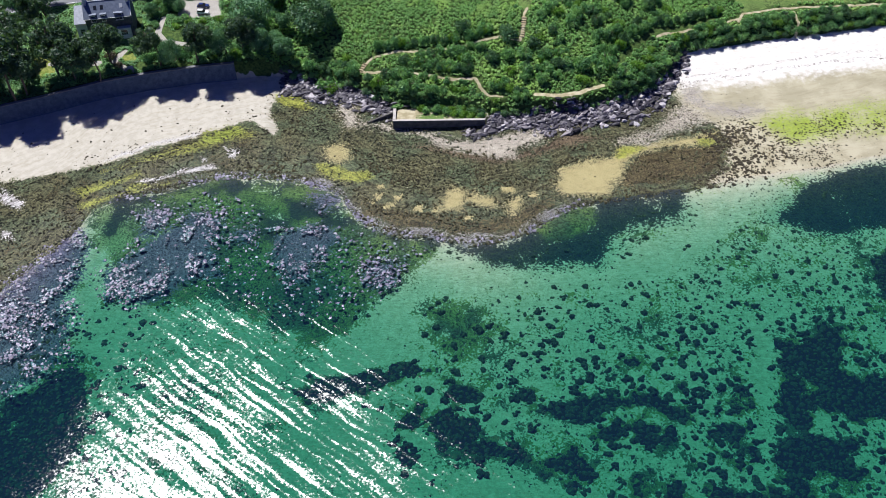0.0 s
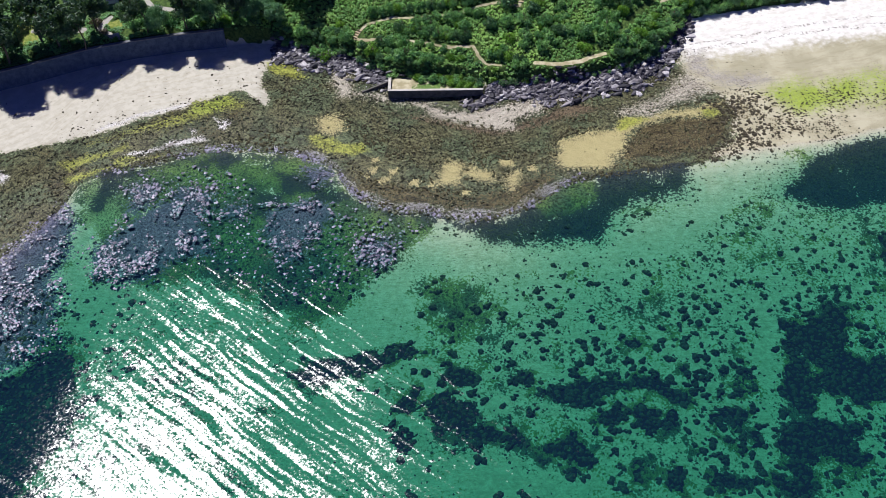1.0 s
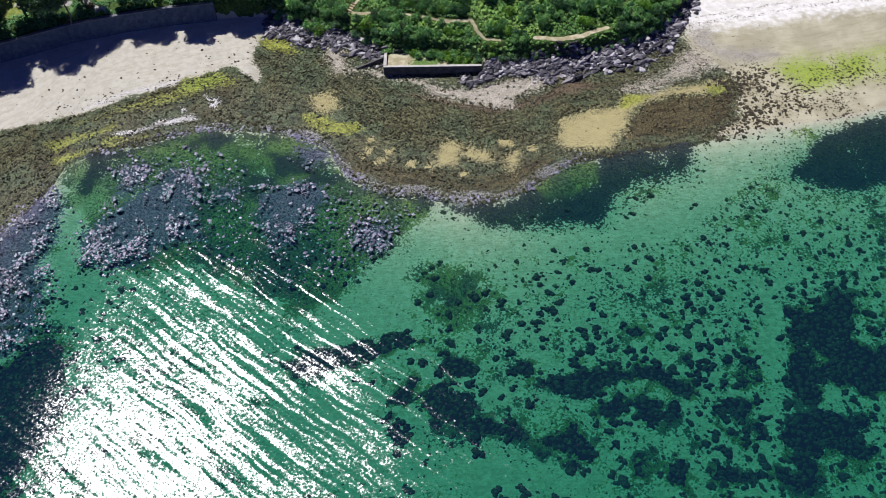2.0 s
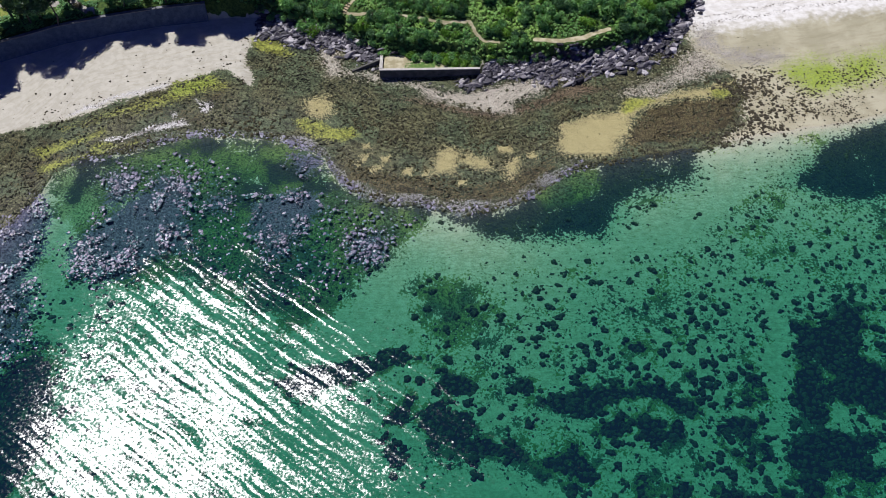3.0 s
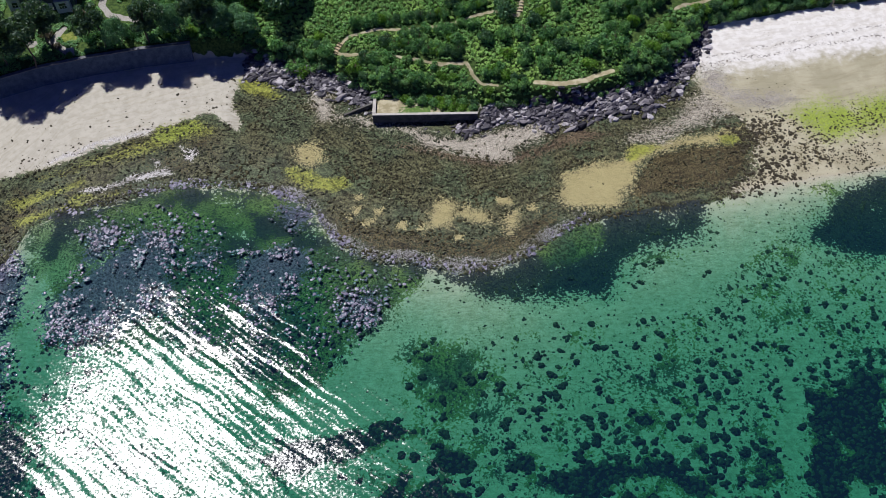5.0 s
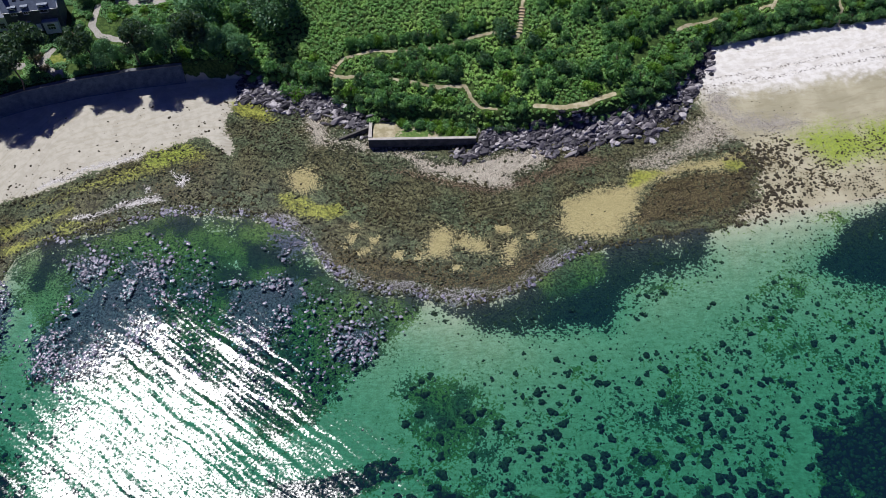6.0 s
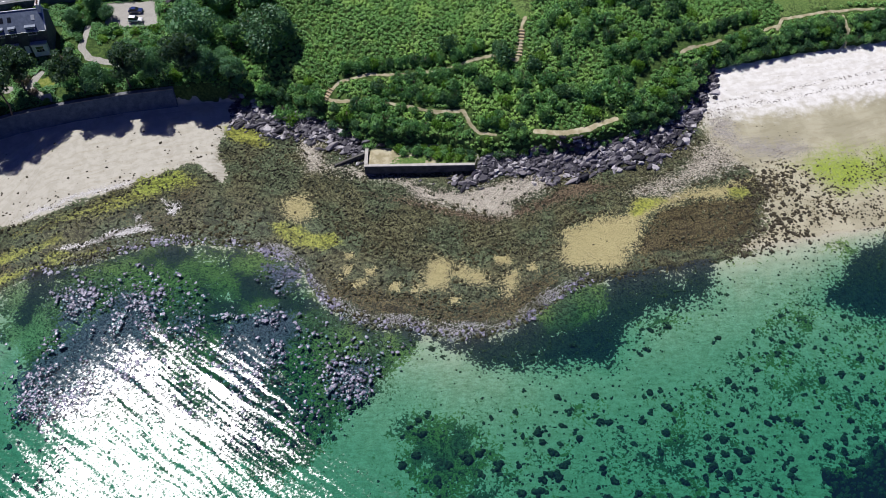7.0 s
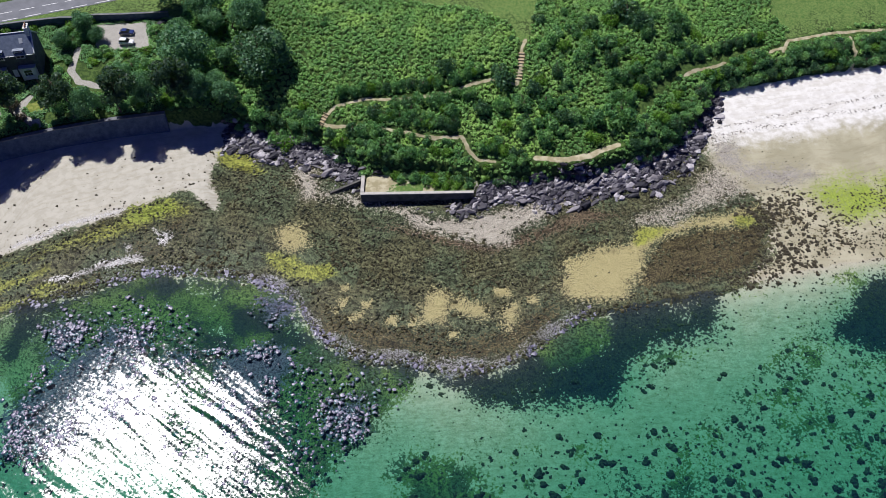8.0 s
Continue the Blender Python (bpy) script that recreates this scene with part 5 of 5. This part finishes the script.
# ---- built things ----
def box(bm, x0, x1, y0, y1, z0, z1, bevel=0.0):
    m = Matrix.Translation(((x0 + x1) / 2, (y0 + y1) / 2, (z0 + z1) / 2)) @ Matrix.Diagonal((x1 - x0, y1 - y0, z1 - z0, 1))
    made = bmesh.ops.create_cube(bm, size=1, matrix=m)["verts"]
    if bevel:
        bmesh.ops.bevel(bm, geom=list({e for v in made for e in v.link_edges}), offset=bevel, segments=1, affect="EDGES")
    return bm


def boxes(*rows, bevel=0.0):
    bm = bmesh.new()
    for r in rows:
        box(bm, *r, bevel=bevel)
    return bm


def sweep(line_pts, section):
    """A closed section (offset, height) carried along a line of (x, y, z)."""
    bm, rings = bmesh.new(), []
    pts = [Vector(p) for p in line_pts]
    for i, p in enumerate(pts):
        d = (pts[min(i + 1, len(pts) - 1)] - pts[max(i - 1, 0)])
        d.z = 0
        d.normalize()
        n = Vector((-d.y, d.x, 0))
        rings.append([bm.verts.new(p + n * o + Vector((0, 0, h))) for o, h in section])
    k = len(section)
    for a, b in zip(rings, rings[1:]):
        for j in range(k):
            bm.faces.new((a[j], a[(j + 1) % k], b[(j + 1) % k], b[j]))
    bm.faces.new(rings[0][::-1])
    bm.faces.new(rings[-1])
    bmesh.ops.recalc_face_normals(bm, faces=bm.faces[:])
    return bm


def thing(name, x=0.0, y=0.0, z=0.0, turn=0.0, label="", category="", group="", kind=""):
    ob = new(name)
    ob.empty_display_size = 0.5
    ob.matrix_world = pose(x, y, z, 0, 0, turn)
    return tagged(ob, label, category, group, kind)


def between(pts, step):
    """Points every step along a line, wavering a little."""
    out = []
    for (x0, y0), (x1, y1) in zip(pts, pts[1:]):
        n = max(1, int(math.hypot(x1 - x0, y1 - y0) / step))
        out += [(x0 + (x1 - x0) * i / n, y0 + (y1 - y0) * i / n) for i in range(n)]
    return out + [pts[-1]]


# grey stone with the blue of its shaded face put into the colour
M_STONE = plain("sea wall stone with shade blue", (0.042, 0.062, 0.098), (0.10, 0.134, 0.190), 0.8, 0.85, 0.0, 3.5, 0.7, 0.08)
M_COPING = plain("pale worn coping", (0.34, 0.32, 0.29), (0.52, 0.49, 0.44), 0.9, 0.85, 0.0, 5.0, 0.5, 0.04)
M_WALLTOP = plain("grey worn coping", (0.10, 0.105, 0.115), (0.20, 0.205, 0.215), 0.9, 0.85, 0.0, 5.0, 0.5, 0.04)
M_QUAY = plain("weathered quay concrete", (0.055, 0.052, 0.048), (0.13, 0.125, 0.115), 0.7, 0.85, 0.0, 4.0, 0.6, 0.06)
M_LOG = plain("pale weathered step timber", (0.30, 0.24, 0.16), (0.52, 0.44, 0.32), 2.0, 0.85, 0.0, 12.0, 0.4, 0.02)
M_EARTH = plain("trodden earth", (0.30, 0.22, 0.12), (0.46, 0.37, 0.23), 1.5, 0.95, 0.0, 9.0, 0.5, 0.03)
M_ASPHALT = plain("worn grey asphalt", (0.13, 0.135, 0.145), (0.19, 0.195, 0.21), 0.4, 0.9, 0.0, 14.0, 0.4, 0.02)
M_LINE = plain("white road paint", (0.66, 0.66, 0.64), (0.82, 0.82, 0.80), 2.0, 0.7, 0.0, 12.0, 0.2, 0.01)
M_SLATES = plain("blue grey roof slates", (0.075, 0.10, 0.15), (0.15, 0.185, 0.25), 1.2, 0.5, 0.0, 7.0, 0.4, 0.03, 0.5)
M_LEAD = plain("pale lead roofing", (0.30, 0.33, 0.36), (0.44, 0.47, 0.50), 1.0, 0.5, 0.0, 7.0, 0.2, 0.02, 0.5)
M_GRANITE = plain("dark granite wall", (0.05, 0.055, 0.068), (0.12, 0.125, 0.14), 1.1, 0.8, 0.0, 5.0, 0.6, 0.04)
M_RENDER = plain("pale painted render", (0.60, 0.60, 0.58), (0.76, 0.75, 0.72), 0.7, 0.75, 0.0, 9.0, 0.2, 0.01)
M_WHITE = plain("white painted wood", (0.72, 0.72, 0.70), (0.84, 0.84, 0.82), 1.0, 0.5, 0.0, 9.0, 0.1, 0.005)
M_BRICK = plain("pale rendered chimney", (0.50, 0.48, 0.45), (0.66, 0.64, 0.60), 1.5, 0.85, 0.0, 9.0, 0.4, 0.02)
M_POT = plain("clay chimney pot", (0.34, 0.16, 0.09), (0.46, 0.24, 0.14), 2.0, 0.8, 0.0, 9.0, 0.2, 0.01)
M_TYRE = plain("black rubber", (0.012, 0.012, 0.012), (0.03, 0.03, 0.03), 3.0, 0.85, 0.0, 20.0, 0.2, 0.01)
M_RIM = plain("alloy rim", (0.45, 0.45, 0.46), (0.62, 0.62, 0.63), 3.0, 0.35, 0.9, 20.0, 0.05, 0.002)


def glossy(name, color, rough=0.12, metal=0.0):
    n = Nodes(name)
    c = n.mix(n.step(n.noise(3.0), 0.3, 0.7), color, tuple(min(1, v * 1.15 + 0.004) for v in color))
    return n.finish(c, n.step(n.noise(9.0), 0.3, 0.7, rough, rough + 0.1), metal, None, 0.5)


M_GLASS = glossy("dark window glass", (0.015, 0.018, 0.022), 0.05)
M_CARWHITE, M_CARBLUE, M_CARDARK = glossy("white car paint", (0.74, 0.74, 0.74)), glossy("dark blue car paint", (0.02, 0.035, 0.12)), glossy("dark grey car paint", (0.05, 0.05, 0.055))
M_LAMP = glossy("clear lamp glass", (0.55, 0.55, 0.52), 0.08)

# sea wall under the garden
wall_line = [(x, y - 0.1, 0.0) for x, y in between([(-160, 204), (-121, 220), (-106, 227), (-93, 231), (-80, 234), (-67, 236)], 3.0)]
sea_wall = thing("sea_wall", label="tall grey stone sea wall with worn coping", category="wall", kind="structure")
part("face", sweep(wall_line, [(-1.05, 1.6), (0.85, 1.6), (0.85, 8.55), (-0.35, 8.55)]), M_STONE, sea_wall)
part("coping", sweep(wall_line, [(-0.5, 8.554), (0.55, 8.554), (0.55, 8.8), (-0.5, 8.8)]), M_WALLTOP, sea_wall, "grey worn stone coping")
garden_steps = thing("garden_steps", -97.5, 231.2, 9.0, 17, "short pale stone garden steps above the sea wall", "steps")
for i in range(6):
    part("step", boxes((-0.9, 0.9, i * 0.34, i * 0.34 + 0.36, -0.4, i * 0.17), bevel=0.02), M_COPING, garden_steps)

# quay
quay = thing("quay_wall", label="low weathered concrete quay wall with pale top", category="wall", kind="structure")
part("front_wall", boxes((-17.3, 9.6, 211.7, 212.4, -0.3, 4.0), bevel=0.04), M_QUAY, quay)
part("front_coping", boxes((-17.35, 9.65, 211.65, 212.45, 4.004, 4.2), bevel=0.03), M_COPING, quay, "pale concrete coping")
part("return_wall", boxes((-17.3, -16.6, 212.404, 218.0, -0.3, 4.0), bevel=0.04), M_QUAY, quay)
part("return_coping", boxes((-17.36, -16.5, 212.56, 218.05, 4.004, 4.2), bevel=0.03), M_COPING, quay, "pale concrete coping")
slip = bmesh.new()
a = [slip.verts.new(p) for p in ((-17.31, 216.9, 0.2), (-17.31, 217.5, 0.2), (-25.0, 215.3, 0.2), (-25.0, 214.7, 0.2), (-17.31, 216.9, 3.4), (-17.31, 217.5, 3.4), (-25.0, 215.3, 1.35), (-25.0, 214.7, 1.35))]
for f in ((0, 3, 2, 1), (4, 5, 6, 7), (0, 4, 7, 3), (1, 2, 6, 5), (0, 1, 5, 4), (3, 7, 6, 2)):
    slip.faces.new([a[i] for i in f])
bmesh.ops.recalc_face_normals(slip, faces=slip.faces[:])
part("slip_wall", slip, M_QUAY, quay)


# steps set into the paths
def flight(name, x0, y0, x1, y1, n, wide, label):
    turn = math.degrees(math.atan2(y1 - y0, x1 - x0)) - 90
    z0, z1 = float(ground_z(x0, y0)[0]), float(ground_z(x1, y1)[0])
    run = math.hypot(x1 - x0, y1 - y0) / n
    ob = thing(name, x0, y0, z0 + 0.12, turn, label, "steps")
    for i in range(n):
        z = (z1 - z0) * i / n
        s = part("step", boxes((-wide / 2, wide / 2, i * run, (i + 1) * run + 0.05, z - 0.5, z), bevel=0.03), M_EARTH, ob)
        part("riser", boxes((-wide / 2 - 0.1, wide / 2 + 0.1, i * run - 0.16, i * run + 0.03, z - 0.25, z + 0.07), bevel=0.03), M_LOG, s, "pale timber riser")


flight("hill_steps", 21.6, 240.6, 22.8, 248.4, 9, 1.5, "steep path steps with pale timber risers")
flight("path_steps", -28.2, 232.4, -26.0, 235.4, 5, 1.5, "short path steps with pale timber risers")

# road along the top, with its verge wall
road_line = [(x, 271.8 + 0.30 * (x + 109)) for x in range(-190, -40, 6)]
road = thing("road", label="grey asphalt road with white dashed lines", category="road", kind="structure")
part("carriageway", sweep([(x, y, 13.9) for x, y in road_line], [(-4.4, -0.5), (4.4, -0.5), (4.4, 0.05), (-4.4, 0.05)]), M_ASPHALT, road)
rd = Vector((1, 0.30, 0)).normalized()
rn = Vector((-rd.y, rd.x, 0))
for off in (-0.55, -3.85):
    for i in range(-9, 9):
        c = Vector((-109, 271.8, 13.956)) + rn * off + rd * (i * 6.0 + (1.5 if off < -1 else 0))
        bm = bmesh.new()
        q = [bm.verts.new(c + rd * u + rn * w + Vector((0, 0, h))) for h in (0, 0.006) for u, w in ((-2, -0.09), (2, -0.09), (2, 0.09), (-2, 0.09))]
        for f in ((0, 3, 2, 1), (4, 5, 6, 7), (0, 1, 5, 4), (1, 2, 6, 5), (2, 3, 7, 6), (3, 0, 4, 7)):
            bm.faces.new([q[k] for k in f])
        part("dash", bm, M_LINE, road, "white painted dash")
verge_wall = thing("boundary_wall", label="stone boundary wall along the roadside verge", category="wall", kind="structure")
vw = [(x, y, float(ground_z(x, y)[0])) for x, y in between([(-118, 261.5), (-104, 264.4), (-89, 266.4), (-78, 267), (-70, 267.4)], 3)]
part("face", sweep(vw, [(-0.25, -0.6), (0.25, -0.6), (0.25, 1.9), (-0.25, 1.9)]), M_STONE, verge_wall)
part("coping", sweep(vw, [(-0.32, 1.904), (0.32, 1.904), (0.32, 2.05), (-0.32, 2.05)]), M_WALLTOP, verge_wall, "grey stone coping")


# ---- the house ----
def window(parent, x, y, z, w, h, turn=0.0, bars=1):
    """A white frame with a dark pane, set against a wall that looks to -y."""
    def put(bm):
        bmesh.ops.transform(bm, matrix=pose(x, y, z, 0, 0, turn), verts=bm.verts[:])
        return bm
    win = part("window", put(boxes((-w / 2, w / 2, -0.03, 0.05, 0, h))), M_GLASS, parent, "dark window pane")
    rows = [(-w / 2 - 0.12, -w / 2, -0.09, 0.05, -0.1, h + 0.12), (w / 2, w / 2 + 0.12, -0.09, 0.05, -0.1, h + 0.12), (-w / 2, w / 2, -0.09, 0.05, h, h + 0.12), (-w / 2, w / 2, -0.07, -0.035, h * 0.5 - 0.04, h * 0.5 + 0.04)]
    rows += [(w * (i + 1) / (bars + 1) - w / 2 - 0.035, w * (i + 1) / (bars + 1) - w / 2 + 0.035, -0.065, -0.032, 0, h * 0.5 - 0.05) for i in range(bars)]
    part("frame", put(boxes(*rows)), M_WHITE, win, "white painted frame")
    part("sill", put(boxes((-w / 2 - 0.2, w / 2 + 0.2, -0.2, 0.05, -0.22, -0.1))), M_WHITE, win)


def roof_slab(x0, x1, y0, y1, z0, z1, thick=0.18):
    """A sloping slab from the eave (y0, z0) up to the ridge (y1, z1)."""
    bm = bmesh.new()
    v = [bm.verts.new(p) for p in ((x0, y0, z0), (x1, y0, z0), (x1, y1, z1), (x0, y1, z1), (x0, y0, z0 + thick), (x1, y0, z0 + thick), (x1, y1, z1 + thick), (x0, y1, z1 + thick))]
    for f in ((0, 3, 2, 1), (4, 5, 6, 7), (0, 1, 5, 4), (1, 2, 6, 5), (2, 3, 7, 6), (3, 0, 4, 7)):
        bm.faces.new([v[i] for i in f])
    bmesh.ops.recalc_face_normals(bm, faces=bm.faces[:])
    return bm


def gable(x0, x1, y0, y1, z0, z1):
    bm = bmesh.new()
    ym = (y0 + y1) / 2
    v = [bm.verts.new((x, y, z)) for x in (x0, x1) for y, z in ((y0, z0), (y1, z0), (ym, z1))]
    for f in ((0, 2, 1), (3, 4, 5), (0, 1, 4, 3), (1, 2, 5, 4), (2, 0, 3, 5)):
        bm.faces.new([v[i] for i in f])
    bmesh.ops.recalc_face_normals(bm, faces=bm.faces[:])
    return bm


house = thing("house", -105.8, 246.4, 12.1, 9, "two-storey dark granite house with blue-grey slate roof", "house")
W, D, EAVE, RIDGE = 6.9, 7.2, 6.9, 10.4
part("wall", boxes((-W, W, 0, D, -1.0, EAVE)), M_GRANITE, house, "dark granite walls")
part("gable_end", gable(W - 0.4, W + 0.03, 0.0, D, EAVE + 0.003, RIDGE - 0.05), M_GRANITE, house, "dark granite gable")
part("gable_end", gable(-W - 0.03, -W + 0.4, 0.0, D, EAVE + 0.003, RIDGE - 0.05), M_GRANITE, house, "dark granite gable")
part("end_wall", boxes((W + 0.003, W + 0.06, 0.02, D - 0.02, -1.0, EAVE)), M_GRANITE, house, "dark granite end wall")
front = part("roof", roof_slab(-W - 0.25, W + 0.05, -0.45, D / 2, EAVE - 0.25, RIDGE), M_SLATES, house, "blue grey slate roof")
part("roof", roof_slab(-W - 0.25, W + 0.05, D + 0.45, D / 2, EAVE - 0.25, RIDGE), M_SLATES, house, "blue grey slate roof")
part("ridge", boxes((-W - 0.25, W + 0.05, D / 2 - 0.16, D / 2 + 0.16, RIDGE + 0.12, RIDGE + 0.28), bevel=0.04), M_LEAD, house, "pale ridge tiles")
part("verge", roof_slab(W + 0.053, W + 0.33, -0.5, D / 2, EAVE - 0.25, RIDGE + 0.06, 0.26), M_RENDER, house, "pale gable coping")
part("verge", roof_slab(W + 0.053, W + 0.33, D + 0.5, D / 2, EAVE - 0.25, RIDGE + 0.06, 0.26), M_RENDER, house, "pale gable coping")
part("gutter", boxes((-W - 0.2, W, -0.62, -0.47, EAVE - 0.3, EAVE - 0.16), bevel=0.03), M_WHITE, house)
for cx in (W - 0.5, -W + 0.6):
    ch = part("chimney", boxes((cx - 0.45, cx + 0.45, D / 2 - 0.9, D / 2 + 0.9, RIDGE - 1.0, RIDGE + 1.6), (cx - 0.55, cx + 0.55, D / 2 - 1.0, D / 2 + 1.0, RIDGE + 1.604, RIDGE + 1.8)), M_BRICK, house, "pale rendered chimney")
    for k in (-0.55, 0.0, 0.55):
        bm = bmesh.new()
        bmesh.ops.create_cone(bm, segments=10, radius1=0.17, radius2=0.13, depth=0.6, cap_ends=True, matrix=Matrix.Translation((cx, D / 2 + k, RIDGE + 2.1)))
        part("chimney_pot", bm, M_POT, ch, "clay chimney pot", True)
slope = (RIDGE - EAVE + 0.25) / (D / 2 + 0.45)
for sx in (4.4, -3.4, -1.4):
    y0 = 1.5
    sky = roof_slab(sx - 0.45, sx + 0.45, y0, y0 + 0.95, EAVE - 0.25 + slope * (y0 + 0.45) + 0.184, EAVE - 0.25 + slope * (y0 + 1.4) + 0.184, 0.09)
    part("skylight", sky, M_LEAD if sx > 4 else M_GLASS, house, "roof light")
for dx, w in ((-4.3, 1.3), (-1.2, 1.0), (3.4, 1.9)):
    d = part("dormer", boxes((dx - w / 2 - 0.3, dx + w / 2 + 0.3, -0.06, 2.4, EAVE - 1.9, EAVE + 0.9)), M_GRANITE, house)
    part("dormer_roof", boxes((dx - w / 2 - 0.45, dx + w / 2 + 0.45, -0.25, 2.8, EAVE + 0.904, EAVE + 1.05), bevel=0.03), M_SLATES, d, "slate dormer roof")
    window(house, dx, -0.11, EAVE - 1.2, w, 1.75, 0, 1)
for bx_ in (-3.0, 4.0):
    bay = part("bay", sweep([(bx_ - 1.9, 0.0, 0), (bx_ + 1.9, 0.0, 0)], [(0, -1.0), (-1.3, -1.0), (-1.3, 3.1), (0, 3.1)]), M_RENDER, house, "pale rendered bay window")
    part("bay_roof", boxes((bx_ - 2.1, bx_ + 2.1, -1.5, 0.0, 3.104, 3.3), bevel=0.05), M_LEAD, bay, "pale bay roof")
    window(house, bx_, -1.36, 0.9, 1.9, 1.7, 0, 2)
door = part("door", boxes((0.0, 1.1, -0.07, 0.05, -0.2, 2.1)), M_WHITE, house, "white front door")
part("handle", boxes((0.88, 0.96, -0.13, -0.07, 0.9, 1.02)), M_RIM, door)
part("wing", boxes((-W - 3.6, -W - 0.064, 1.0, D - 0.5, -1.0, 4.9)), M_RENDER, house, "pale rendered side wing")
part("wing_roof", roof_slab(-W - 3.8, -W - 0.28, 0.5, D - 0.4, 4.7, 7.6), M_SLATES, house, "slate wing roof")
window(house, -W - 1.8, 0.94, 1.2, 1.5, 1.6)


# ---- cars ----
def car(x, y, turn, paint, label, boxy=False):
    ob = thing("car", x, y, float(ground_z(x, y)[0]) + 0.05, turn, label, "car", "cars in the yard")
    ob.scale = (0.88, 0.88, 0.88)
    profile = [(-2.1, 0.3), (-2.15, 0.75), (-2.05, 0.95), (-1.1, 1.0), (0.95, 0.98), (1.95, 0.86), (2.15, 0.6), (2.1, 0.3)]
    roofline = [(-2.0 if boxy else -1.85, 1.0), (-1.85 if boxy else -1.35, 1.68 if boxy else 1.45), (0.15, 1.66 if boxy else 1.45), (0.95, 0.99)]
    for name, pts, half, material, lab in (("body", profile, 0.86, paint, ""), ("cabin", roofline, 0.74, M_GLASS, "dark car windows")):
        bm = bmesh.new()
        n = len(pts)
        lo, hi = [bm.verts.new((px, -half, pz)) for px, pz in pts], [bm.verts.new((px, half, pz)) for px, pz in pts]
        bm.faces.new(lo)
        bm.faces.new(hi[::-1])
        for i in range(n):
            bm.faces.new((lo[i], hi[i], hi[(i + 1) % n], lo[(i + 1) % n]))
        bmesh.ops.recalc_face_normals(bm, faces=bm.faces[:])
        bmesh.ops.bevel(bm, geom=bm.edges[:], offset=0.07, segments=2, affect="EDGES")
        part(name, bm, material, ob, lab)
    part("roof", boxes(((-1.8 if boxy else -1.3), 0.1, -0.66, 0.66, 1.62 if boxy else 1.42, 1.70 if boxy else 1.49), bevel=0.03), paint, ob)
    for wx_ in (-1.3, 1.3):
        for wy_ in (-0.82, 0.82):
            bm = bmesh.new()
            bmesh.ops.create_cone(bm, segments=18, radius1=0.32, radius2=0.32, depth=0.2, cap_ends=True, matrix=pose(wx_, wy_, 0.32, 90))
            tyre = part("wheel", bm, M_TYRE, ob, "black tyre", True)
            bm = bmesh.new()
            bmesh.ops.create_cone(bm, segments=14, radius1=0.2, radius2=0.2, depth=0.22, cap_ends=True, matrix=pose(wx_, wy_, 0.32, 90))
            part("rim", bm, M_RIM, tyre, "alloy rim")
    for wy_ in (-0.62, 0.62):
        part("headlight", boxes((2.06, 2.17, wy_ - 0.16, wy_ + 0.16, 0.58, 0.72), bevel=0.02), M_LAMP, ob)
    part("bumper", boxes((-2.2, -2.08, -0.8, 0.8, 0.35, 0.6), bevel=0.03), M_CARDARK, ob)


car(-79.6, 257.9, -3, M_CARWHITE, "white estate car parked in the gravel yard", True)
car(-80.2, 261.6, -2, M_CARBLUE, "dark blue hatchback parked in the gravel yard")
car(-71.5, 264.6, 60, M_CARDARK, "dark car parked under the trees")
